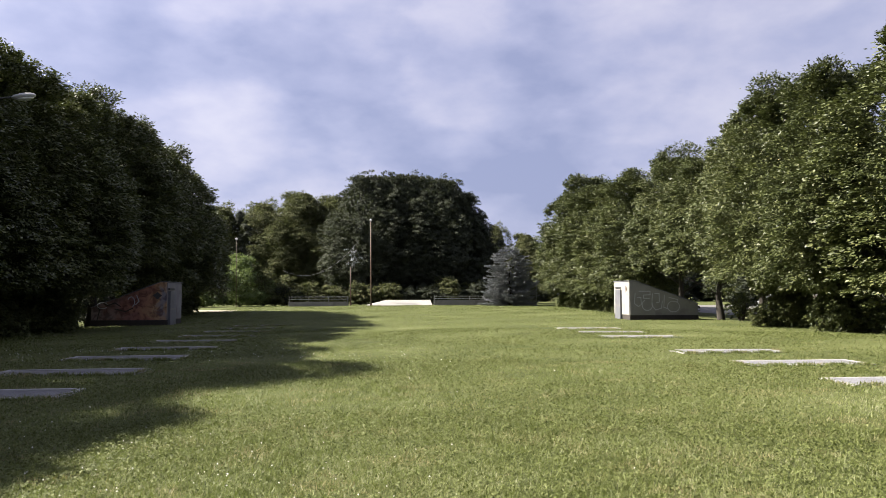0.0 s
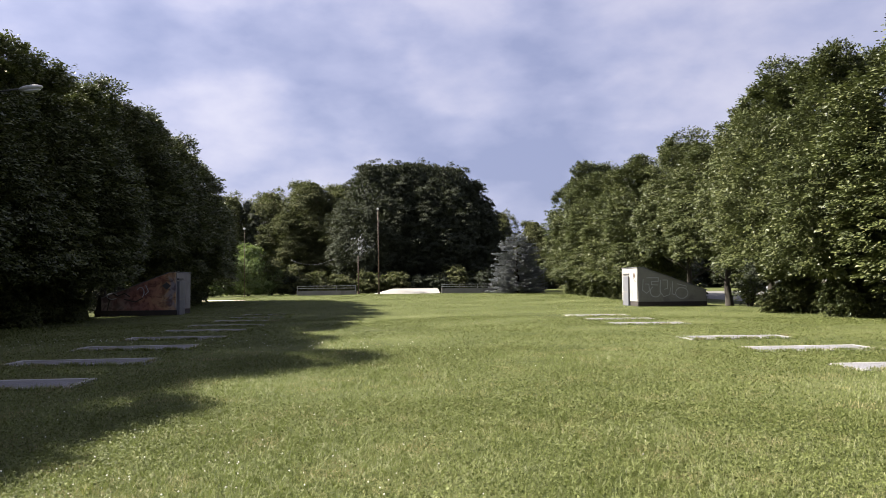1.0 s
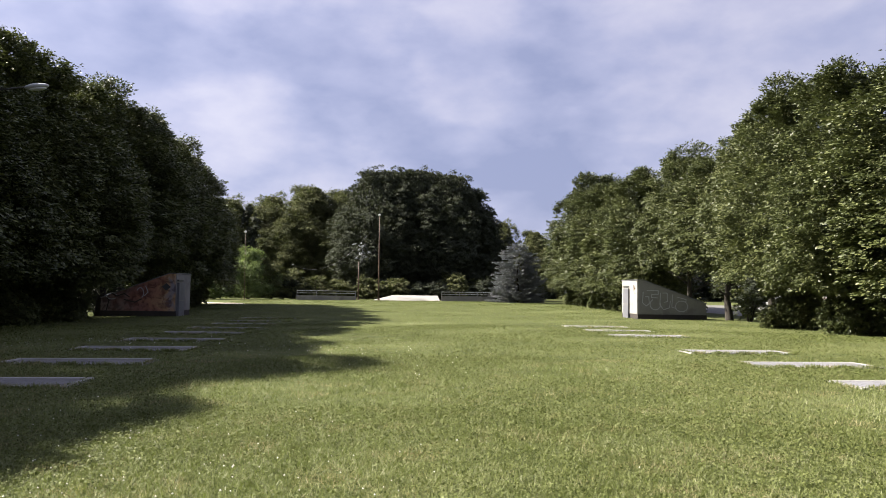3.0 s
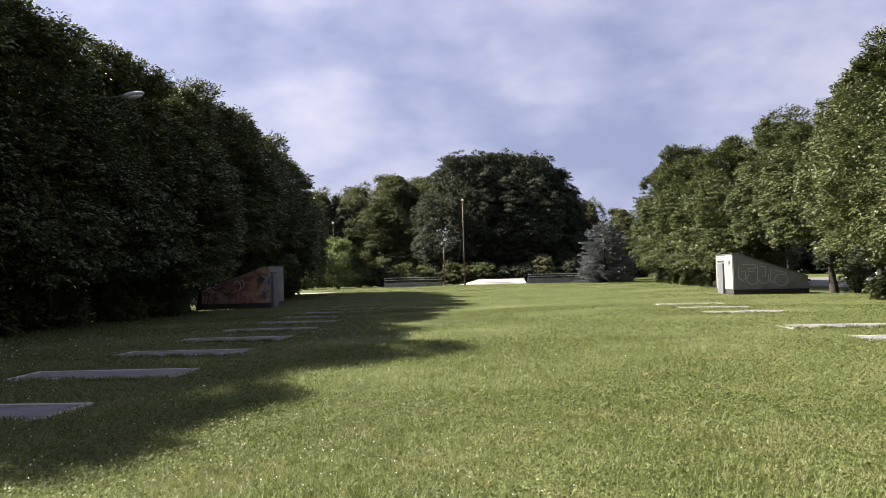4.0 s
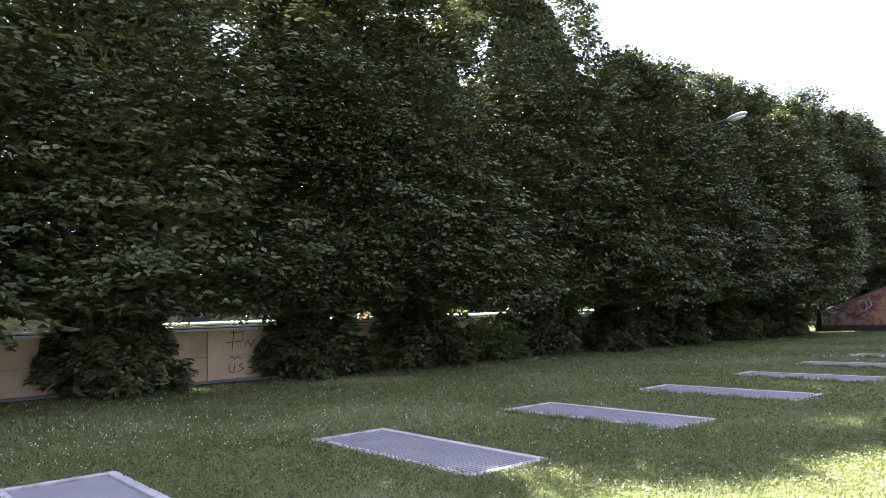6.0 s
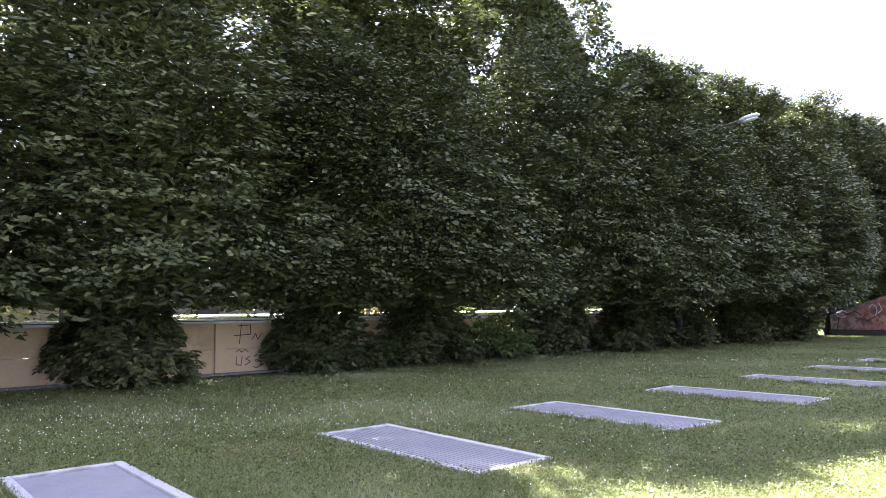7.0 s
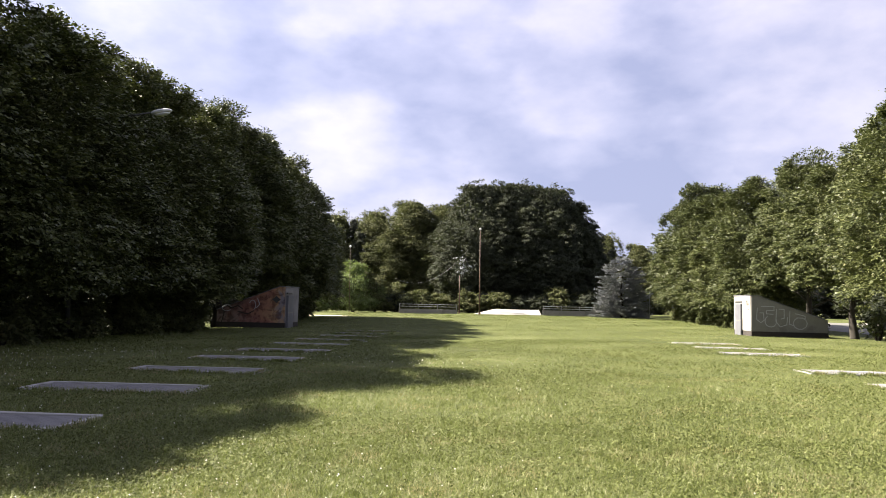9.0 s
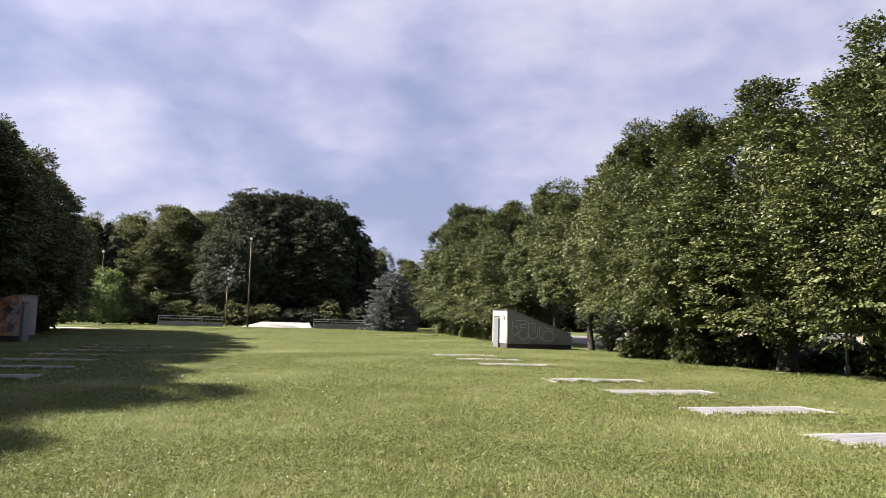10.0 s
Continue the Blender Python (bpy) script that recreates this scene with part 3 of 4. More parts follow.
NEAR = [linden_kind(f"near {k}", 64000, 0.122, 1 + k, 24, 1.9, detail=True, shape="hedge") for k in range(3)]
MIDDLE = [linden_kind(f"middle {k}", 84000, 0.125, 14 + k, 26) for k in range(2)]
LIFTED = [linden_kind(f"lifted {k}", 78000, 0.13, 18 + k, 26, 3.4, False) for k in range(2)]
OPEN = [linden_kind(f"open {k}", 54000, 0.128, 5 + k, 24, 1.3, False, True, "egg") for k in range(3)]
FAR = [linden_kind(f"far {k}", 60000, 0.15, 26 + k, 22) for k in range(2)]

LEFT_X, RIGHT_X = -16.7, 20.5
LEFT_TOPS = [(-12, 10.6), (5, 11.3), (10.4, 11.2), (14.2, 11.4), (19.3, 13.8), (23.4, 11.2), (27.2, 11.8), (31.6, 12.5), (36, 12.3), (44, 13.5), (53, 13.7), (58, 13.7), (63, 13.3), (67, 11.8)]
RIGHT_TOPS = [(10, 11.8), (19.8, 12.5), (24.9, 11.7), (30, 12.2), (35, 12.6), (40.4, 12.6), (45.8, 12.0), (51.2, 12.4), (56.3, 11.8), (61.4, 11.2), (66.6, 11.8), (72, 13.5), (77, 12.2)]


def row(x0, tops, ys, seed, wide):
    rng = random.Random(seed)
    at, hs = zip(*tops)
    return [(x0 + rng.uniform(-0.25, 0.25), y, float(np.interp(y, at, hs)) * rng.uniform(0.98, 1.02), wide * rng.uniform(0.95, 1.08)) for y in ys]


left_row = row(LEFT_X, LEFT_TOPS, [-5.3, 0.0, 4.9, 10.0, 13.2, 19.2, 23.4, 27.2, 31.4, 35.6], 21, 3.6)
left_row += row(-17.1, LEFT_TOPS, [38.6], 25, 3.2) + row(-17.3, LEFT_TOPS, [52.9, 57.6], 26, 3.6) + row(-18.2, LEFT_TOPS, [62.3, 66.6], 27, 3.5)
right_row = row(RIGHT_X, RIGHT_TOPS, [14.6, 19.8, 24.9, 30.0, 35.2, 56.3, 61.4, 66.6, 71.8, 76.6], 22, 3.1)
right_row = [(x, y, hh, wide * (1.14 if y < 26 else 1.0)) for x, y, hh, wide in right_row]
over_left = row(-17.3, LEFT_TOPS, [43.8, 48.4], 23, 3.6)
over_right = row(21.9, RIGHT_TOPS, [40.4, 45.8, 51.2], 24, 3.2)
TEXT = "tall full-crowned linden tree, leaves down to the grass"
for near, places in ((NEAR, [p for p in left_row if 1 < p[1] < 33]), (MIDDLE, [p for p in left_row if 33 <= p[1] < 50]), (FAR, [p for p in left_row if p[1] <= 1 or p[1] >= 50])):
    spread_out(near, "linden_tree", TEXT + ", in shade", places, "linden row in shade", 0.86 if near is NEAR else 1.0)
for near, places in ((OPEN, [p for p in right_row if p[1] < 26]), (MIDDLE, [p for p in right_row if 26 <= p[1] < 52]), (FAR, [p for p in right_row if p[1] >= 52])):
    spread_out(near, "linden_tree", TEXT + ", in sunlight", places, "sunlit linden row", 1.0 if near is OPEN else 1.12)
spread_out(LIFTED, "linden_tree", "tall linden tree whose crown hangs over a monument, in shade", over_left, "linden row in shade")
spread_out(LIFTED, "linden_tree", "tall linden tree whose crown hangs over a monument, in sunlight", over_right, "sunlit linden row")

# far end: big dark maples, pale poplars, conifers, bushes
DOME = [({"trunk": trunk_data(f"maple trunk {k}", 17, 0.45, 6, 0.25, 31 + k), "crown": crown_data(f"maple crown {k}", "dome", 17, 6.6, 0.8, 95000, 0.19, 31 + k, MAPLE, 380, 0.8, 0.4, 28)}, 17, 6.6) for k in range(2)]
spread_out(DOME, "maple_tree", "large dark green dome-shaped maple tree", [(-1.2, 103, 19.8, 7.5), (7.6, 102, 19.2, 7.2), (12.4, 104, 14.4, 4.8), (3.4, 102.6, 19.9, 7), (10.4, 103.4, 17.0, 5.2)], "dark maples")
POPLAR = [({"trunk": trunk_data(f"poplar trunk {k}", 15, 0.25, 4, 0.25, 41 + k), "crown": crown_data(f"poplar crown {k}", "ball", 15, 4.2, 1.0, 42000, 0.19, 41 + k, WILLOW, 60, 1.25, 0.5, 28, 0.06 + 0.1 * k, inner=0.3)}, 15, 4.2) for k in range(2)]
spread_out(POPLAR, "poplar_tree", "loose pale green poplar tree with bare lower limbs", [(-12.6, 112, 18.5, 5.6), (-18.6, 113, 17.0, 4.6), (-7.5, 115, 18.3, 5.2), (-25, 113, 16.4, 4.6), (-15.4, 109, 13.5, 4.6), (-9.0, 108, 11.5, 4.0), (-15, 122, 16, 4.5), (17.5, 112, 13.2, 2.6), (22, 110, 11.5, 3.2), (27, 105, 12, 4)], "poplars behind the lawn")
CONE = [({"trunk": trunk_data("conifer trunk", 15, 0.25, 2.0, 0.1, 51, 6), "crown": crown_data("conifer crown", "cone", 15, 2.4, 0.5, 12000, 0.28, 51, MAPLE, 70, 0.6, 0.45, 30, droop=0.9)}, 15, 2.4)]
spread_out(CONE, "conifer", "dark slender conifer among the poplars", [(-22, 112, 15.6, 2.2), (-20.5, 109, 13.8, 2.0)], "dark conifers")


def blue_spruce(x, y, height, radius):
    """A spruce: tiers of boughs, each a flat spray of needle twigs."""
    rng = np.random.default_rng(61)
    place, axes, sizes = [], [], []
    for tier in range(30):
        v = tier / 30
        reach = radius * (1 - v ** 3) ** 0.62 * rng.uniform(0.88, 1.08) + 0.12
        for b in range(int(16 * (1 - v)) + 5):
            a = rng.random() * 2 * np.pi
            long = reach * rng.uniform(0.72, 1.12)
            n = 30 + int(44 * long)
            f = rng.uniform(0.3, 1.0, n)
            off = rng.standard_normal(n) * 0.16 * (1.1 - 0.5 * f)
            h = height * v + 0.25 - 0.22 * f * long + 0.28 * f ** 3 * long * 0.6 + rng.standard_normal(n) * 0.05
            place.append(np.stack([f * long * np.cos(a) - off * np.sin(a), f * long * np.sin(a) + off * np.cos(a), h], 1))
            spread = a + np.sign(off) * 0.6
            axes.append(np.stack([np.cos(spread), np.sin(spread), 0.25 + rng.standard_normal(n) * 0.3], 1))
            sizes.append(rng.uniform(0.15, 0.28, n))
    place, axes, sizes = np.concatenate(place), np.concatenate(axes), np.concatenate(sizes)
    crown = leaf_mesh("blue spruce crown", place, rng.standard_normal(place.shape) * 0.6 + (0, 0, 1), axes, sizes, SPRUCE, 0.4, 0.0, True)
    make_tree("blue_spruce", "silvery blue spruce with tiered boughs to the ground", {"trunk": trunk_data("spruce trunk", height, 0.16, 0.8, 0.1, 61, 4), "crown": crown}, pose(x, y, gz(x, y)), "spruce")


blue_spruce(14.7, 83.0, 6.8, 3.15)


def bush(name, label, x, y, height, radius, mat, count, size, seed, kind="ball", low=0.1, lobes=22, lobe=0.32, thin=0.0):
    top = thing(name, label, "bush", pose(x, y, gz(x, y)))
    ob = new("foliage", crown_data(f"{name} leaves {seed}", kind, height, radius, low, count, size, seed, mat, lobes, lobe * radius, 0.14 * radius + 0.1, 24, thin, inner=0.12 if thin else 0.25))
    ob.parent = top
    bm = bmesh.new()
    for k in range(6):
        a = k * 1.05 + seed
        add_tube(bm, [(0.1 * math.cos(a), 0.1 * math.sin(a), -0.1), (radius * 0.3 * math.cos(a), radius * 0.3 * math.sin(a), height * 0.4), (radius * 0.55 * math.cos(a), radius * 0.55 * math.sin(a), height * 0.75)], [0.05, 0.035, 0.012], 6)
    part("stem", bm, BARK, top)
    return top


for i, (x, y, hh, r, mat, count) in enumerate([(-17.9, 92, 6.5, 3.4, YOUNG, 20000), (-15.2, 93, 5.2, 1.9, WILLOW, 4600), (-12.8, 94, 4.2, 2.0, WILLOW, 4200), (-21.6, 89, 2.7, 2.0, YOUNG, 7000), (-9.8, 94, 3.2, 1.9, WILLOW, 3000)]):
    bush("light_bush", "light green bushy young tree at the lawn's far edge", x, y, hh, r, mat, count, 0.21, 70 + i, "dome", 0.2, 34, 0.26, 0.1)
for i, (x, hh, r) in enumerate([(-6.5, 2.6, 1.8), (-3.0, 2.9, 1.9), (0.5, 2.9, 1.8), (3.6, 2.3, 1.7), (6.6, 2.6, 1.8), (8.6, 3.9, 2.2), (12, 2.7, 1.9), (-12.5, 2.6, 2.0)]):
    bush("hedge_bush", "dark green shrub behind the railing", x, 93.6 + 0.6 * math.sin(3 * i), hh, r, WILLOW if i in (0, 1, 2, 5) else MAPLE, 2600, 0.26, 90 + i)


# ---- far end of the lawn: walls, railings, poles ----


def railing(x0, x1, y, wall_h, label):
    """A low concrete wall with a two-bar rail on posts."""
    top = thing("low_wall_with_railing", label, "railing", pose((x0 + x1) / 2, y, gz((x0 + x1) / 2, y)))
    w = (x1 - x0) / 2
    part("low_wall", box(-w, w, 0, 0.25, -0.3, wall_h, 0.01), GREY, top, "grey concrete wall")
    count = 4
    for i in range(count):
        x = -w + 0.06 + (2 * w - 0.12) * i / (count - 1)
        part("post", box(x - 0.025, x + 0.025, 0.1, 0.15, wall_h, 1.08, 0.004), GALVA, top)
    for z in (0.82, 1.08):
        part("rail", tube([(-w, 0.125, z), (w, 0.125, z)], 0.028, 8), GALVA, top)


railing(-11.0, -4.1, 85.0, 0.52, "low concrete wall with a galvanised two-bar railing")
railing(5.95, 12.4, 85.0, 0.62, "low concrete wall with a galvanised two-bar railing")
ramp = thing("ramp", "sunlit white concrete ramp that rises away from the lawn", "ramp", pose(-2.3, 85.1, gz(1.5, 85.1)))
bm = bmesh.new()
foot = [bm.verts.new(p) for p in ((0, 0, -0.3), (8.1, 0, -0.3), (8.1, 4.2, -0.3), (0, 4.2, -0.3))]
deck = [bm.verts.new(p) for p in ((0.05, 0, 0.02), (8.1, 0, 0.02), (8.1, 4.2, 0.62), (2.5, 4.2, 0.62))]
bm.faces.new(foot[::-1])
bm.faces.new(deck)
for i in range(4):
    j = (i + 1) % 4
    bm.faces.new((foot[i], foot[j], deck[j], deck[i]))
bmesh.ops.recalc_face_normals(bm, faces=bm.faces)
part("deck", bm, PALE, ramp)
part("edge_kerb", prism([(7.98, -0.3), (8.1, -0.3), (8.1, 0.7), (7.98, 0.7)], 3.9, 4.3, 0.01), PALE, ramp)


def light_mast(x, y, height, radius, mat, ball, label):
    top = thing("light_mast", label, "mast", pose(x, y, gz(x, y), 0.5, -0.4, 0), "masts at the far end")
    part("pole", tube([(0, 0, -0.3), (0, 0, height * 0.5), (0, 0, height)], [radius, radius * 0.8, radius * 0.6], 8), mat, top, smooth=True)
    part("foot", tube([(0, 0, -0.1), (0, 0, 0.25)], radius * 1.7, 8), mat, top)
    if ball:
        bm = bmesh.new()
        bmesh.ops.create_uvsphere(bm, u_segments=12, v_segments=8, radius=0.15, matrix=Matrix.Translation((0, 0, height + 0.1)))
        part("globe", bm, LAMP, top, "pale lamp globe", True)
    return top


light_mast(-1.42, 84.2, 9.9, 0.075, RUST, True, "slim rust-brown mast with a pale globe")
light_mast(-3.9, 86.8, 4.6, 0.08, RUST, False, "short brown post, overgrown at the top")
light_mast(-17.4, 87.2, 8.0, 0.034, RUST, True, "slim dark mast with a pale globe")
light_mast(17.6, 82.0, 3.1, 0.04, GALVA, False, "thin grey metal post by the spruce")


def cable(points, radius, label):
    tagged(mesh_object("hanging_cable", tube(points, radius, 5), STEEL, None, "", True), label, "cable")


def sag(a, b, drop, steps=14):
    a, b = Vector(a), Vector(b)
    return [a.lerp(b, i / steps) + Vector((0, 0, -drop * 4 * (i / steps) * (1 - i / steps))) for i in range(steps + 1)]


cable(sag((-12.4, 90.5, 4.7), (-3.12, 88.2, gz(-3.7, 88) + 7.76), 2.0), 0.012, "pale slack cable hung among the trees")
cable(sag((-3.3, 88.13, gz(-3.7, 88) + 6.87), (-2.0, 88.5, 6.6), 0.9), 0.012, "loose loop of pale cable on the post")
dead = thing("dead_creeper", "pale dead creeper hanging over the short post", "creeper", pose(-3.7, 88, gz(-3.7, 88)))
part("twigs", tube(sag((0, 0, 4.2), (0.6, 0.2, 7.8), -0.3), [0.05 - 0.003 * i for i in range(15)], 5), BARK, dead)
crown = new("leaves", crown_data("creeper leaves", "ball", 7.2, 0.9, 4.6, 160, 0.2, 123, SPRUCE, 8, 0.4, 0.4, 20))
crown.parent = dead

# gravel path at the far end
bm = bmesh.new()
path_x = [-34 + 2 * i for i in range(11)]
rings = []
for i, x in enumerate(path_x):
    mid = 71.5 - 0.35 * (x + 17) + 1.2 * math.sin(0.2 * x)
    rings.append([bm.verts.new((x, mid + w, gz(x, mid + w) + 0.02)) for w in (-1.1, -0.4, 0.4, 1.1)])
for a, b in zip(rings, rings[1:]):
    for k in range(3):
        bm.faces.new((a[k], b[k], b[k + 1], a[k + 1]))
GRAVEL = surface("pale gravel", [(0.30, 0.26, 0.20), (0.40, 0.36, 0.29), (0.48, 0.44, 0.37)], 1.5, 40, 0.95, 0.4)
tagged(mesh_object("path", bm, GRAVEL), "pale gravel path across the lawn's far end", "path", kind="structure")

# ---- boundary wall behind the shaded row, house and shed beyond it ----
WALL_X, WALL_H = -17.55, 1.27
for k in range(20):
    y0 = -20.6 + 2.56 * k
    panel_top = thing("wall_bay", "ochre rendered boundary wall bay with white metal coping", "wall", pose(WALL_X, y0, gz(WALL_X, y0)), "boundary wall bays")
    part("pillar", box(-0.16, 0.16, -0.16, 0.16, -0.3, WALL_H, 0.012), WALL, panel_top)
    part("lower_panel", box(-0.1, 0.1, 0.162, 2.398, -0.3, 0.62, 0.008), WALL, panel_top)
    part("upper_panel", box(-0.1, 0.1, 0.162, 2.398, 0.632, WALL_H, 0.008), WALL, panel_top)
    part("coping", box(-0.18, 0.18, -0.158, 2.398, WALL_H + 0.002, WALL_H + 0.055, 0.008), ZINC, panel_top, "white metal coping")
    part("coping_gap", box(-0.15, 0.15, -0.158, 2.398, WALL_H + 0.057, WALL_H + 0.075), DARK, panel_top, "dark joint")
    part("coping_cap", box(-0.19, 0.19, -0.158, 2.398, WALL_H + 0.077, WALL_H + 0.125, 0.008), ZINC, panel_top, "white metal capping")
    part("kerb", box(0.17, 0.42, -0.158, 2.398, -0.3, 0.05, 0.02), GREY, panel_top, "grey concrete kerb")
    if k == 11:
        turned = thing("painted_marks", "brown spray-painted marks on the wall", "graffiti", pose(WALL_X + 0.1, y0, 0, 0, 0, 90))
        marks = {"mark": [[(0.45, 1.2), (0.8, 1.22), (0.8, 0.98), (0.35, 0.96)], [(0.55, 1.25), (0.5, 0.75)], [(0.85, 0.85), (0.95, 1.0), (1.0, 0.84), (1.12, 1.0)]],
                 "scribble": [[(0.42, 0.42), (0.42, 0.22), (0.55, 0.2), (0.58, 0.42)], [(0.8, 0.42), (0.68, 0.36), (0.82, 0.28), (0.66, 0.2)], arc(1.0, 0.36, 0.12, 0.08, 140, -120), arc(0.98, 0.22, 0.12, 0.1, 100, -140), [(0.42, 0.55), (0.5, 0.6), (0.56, 0.53), (0.66, 0.6), (0.74, 0.53)]],
                 "bar": [[(1.45, 0.42), (1.95, 0.46)], [(1.5, 0.3), (1.75, 0.32)], [(1.6, 0.18), (1.95, 0.2)]]}
        for kind, strokes in marks.items():
            for stroke in strokes:
                graffiti(kind, [stroke], INK, turned, 0.022, -0.004, "")

TILE = surface("pale clay roof tile", [(0.40, 0.33, 0.28), (0.52, 0.45, 0.39), (0.6, 0.54, 0.48)], 2, 30, 0.85, 0.3, island=0.4)
house = thing("house", "low white house with a pale tiled roof beyond the wall", "house", pose(-31, 7.0, 0))
part("wall_body", box(-4, 4, -8, 8.4, -0.3, 2.9, 0.02), WHITE, house)
for k in range(11):
    bm = bmesh.new()
    x0, z0 = 4.6 - 0.43 * k, 2.75 + 0.19 * k
    for j in range(34):
        y0 = -8.4 + 0.5 * j
        add_tube(bm, [(x0 + 0.25, y0 + 0.25, z0 + 0.02), (x0 - 0.25, y0 + 0.25, z0 + 0.24)], [0.24, 0.22], 8)
    part("tile_course", bm, TILE, house)
part("roof_deck", prism([(-4.7, 2.7), (4.7, 2.7), (4.7, 2.76), (0, 4.72), (-4.7, 2.76)], -8.5, 8.7), TILE, house)
part("gutter", tube([(4.75, -8.6, 2.72), (4.75, 8.8, 2.70)], 0.07, 8), ZINC, house)
for y0 in (-5.5, -1.0, 3.5):
    part("window", box(3.99, 4.05, y0, y0 + 1.1, 0.9, 2.1, 0.01), DARK, house, "dark window")
for k in range(5):
    garage = thing("garage", "low white garage with a flat metal-edged roof beyond the wall", "garage", pose(-24.4, 6.4 + 7.3 * k, 0), "garages beyond the wall")
    part("garage_wall", box(-2.4, 2.4, -0.0, 7.2, -0.3, 1.22, 0.01), WHITE, garage)
    part("roof_slab", box(-2.6, 2.6, -0.04, 7.24, 1.222, 1.33, 0.01), ZINC, garage, "white roof edge")
    part("roof_gap", box(-2.5, 2.5, 0.0, 7.2, 1.332, 1.37), DARK, garage)
    part("roof_trim", box(-2.62, 2.62, -0.04, 7.24, 1.372, 1.45, 0.01), ZINC, garage, "white metal roof trim")
    part("garage_door", box(2.402, 2.44, 1.2, 6.0, -0.05, 1.1, 0.01), STEEL, garage, "grey metal door")

# sunlit shrubs between wall and row
for i, (x, y, hh, r, mat) in enumerate([(-18.9, 12.4, 1.9, 0.8, YOUNG), (-19.0, 16.8, 2.1, 0.9, YOUNG), (-16.6, 12.1, 0.8, 0.6, YOUNG), (-16.4, 17.0, 0.9, 0.6, YOUNG), (-16.4, 15.7, 1.3, 0.9, YOUNG), (-16.6, 17.0, 1.6, 0.8, YOUNG), (-15.9, 16.4, 0.7, 0.6, YOUNG), (-15.6, 22.0, 0.75, 0.8, WILLOW), (-15.7, 26.5, 0.7, 0.9, WILLOW), (-19.4, 24, 2.4, 1.1, YOUNG), (-19.6, 31, 2.2, 1.2, YOUNG), (-19, 37, 2.0, 1.1, WILLOW)]):
    bush("light_shrub", "small light green shrub by the boundary wall", x, y, hh, r, mat, 900, 0.13, 140 + i)
bush("red_shrub", "reddish-leaved shrub beyond the boundary wall", -20.4, 14.2, 2.4, 0.9, leafage("red leaf", [(0.054, 0.015, 0.010), (0.090, 0.030, 0.020), (0.126, 0.050, 0.035)], 0.3), 900, 0.14, 160)


def street_lamp(x, y, head, height):
    """A tall pole with an arm and a flat oval lamp head."""
    top = thing("street_lamp", "tall grey street lamp with a pale flat head among the trees", "street lamp", pose(x, y, gz(x, y)))
    hx, hy = head
    part("pole", tube([(0, 0, -0.3), (0, 0, height * 0.5), (0, 0, height - 0.5)], [0.09, 0.075, 0.05], 10), DARK, top, smooth=True)
    part("arm", tube([(0, 0, height - 0.52), (0.25 * hx, 0.25 * hy, height - 0.3), (0.6 * hx, 0.6 * hy, height - 0.12), (hx - 0.3, hy, height)], [0.05, 0.04, 0.035, 0.03], 8), DARK, top, smooth=True)
    bm = bmesh.new()
    bmesh.ops.create_uvsphere(bm, u_segments=16, v_segments=10, radius=1.0, matrix=pose(hx, hy, height + 0.02, 0, -8, 0) @ Matrix.Diagonal((0.42, 0.17, 0.11, 1)))
    part("head", bm, LAMP, top, "pale oval lamp head", True)
    bm = bmesh.new()
    bmesh.ops.create_uvsphere(bm, u_segments=16, v_segments=8, radius=1.0, matrix=pose(hx + 0.04, hy, height - 0.06, 0, -8, 0) @ Matrix.Diagonal((0.3, 0.13, 0.06, 1)))
    part("lens", bm, ZINC, top, "clear lamp lens", True)


street_lamp(-15.9, 26.1, (3.35, -0.25), 8.62)

# ---- beyond the sunlit row: green post, car park, sign, cars ----
GREEN = surface("green painted metal", [(0.05, 0.09, 0.07), (0.075, 0.12, 0.095), (0.10, 0.15, 0.12)], 2, 50, 0.5, 0.05)
post = thing("green_post", "green painted metal lamp post among the trees", "post", pose(21.3, 22.6, gz(21.3, 22.6)))
part("pole", tube([(0, 0, -0.2), (0, 0, 2.0), (0, 0, 6.0)], [0.06, 0.055, 0.045], 10), GREEN, post, smooth=True)
part("foot", tube([(0, 0, -0.1), (0, 0, 0.4)], [0.09, 0.085], 10), GREEN, post, smooth=True)
yard = bmesh.new()
rows_ = [[yard.verts.new((x, y, gz(x, y) + 0.015)) for x in (27, 34, 42, 52)] for y in (8, 25, 40, 55, 70, 84)]
for a, b in zip(rows_, rows_[1:]):
    for k in range(3):
        yard.faces.new((a[k], a[k + 1], b[k + 1], b[k]))
tagged(mesh_object("pavement", yard, ASPHALT), "pale sunlit asphalt car park behind the trees", "pavement", kind="structure")
SAND = surface("sandy retaining wall", [(0.099, 0.083, 0.061), (0.127, 0.110, 0.085), (0.149, 0.132, 0.107)], 1, 30, 0.9, 0.3)
bank = thing("retaining_wall", "sandy low retaining wall beyond the car park", "wall", pose(52.5, 45, 0))
part("wall_body", prism([(0, -0.4), (0.8, -0.4), (0.8, 1.5), (0.05, 1.5)], -38, 42, 0.02), SAND, bank)
part("wall_capping", box(-0.06, 0.9, -38.1, 42.1, 1.502, 1.6, 0.02), GREY, bank)
sign = thing("road_sign", "orange and white barred board on a pale post", "sign", pose(37.5, 44.0, gz(37.5, 44)))
part("post", tube([(0, 0, -0.2), (0, 0, 2.9)], 0.05, 8), LAMP, sign)
ORANGE = surface("orange board", [(0.5, 0.25, 0.09), (0.62, 0.33, 0.13)], 3, 40, 0.6, 0)
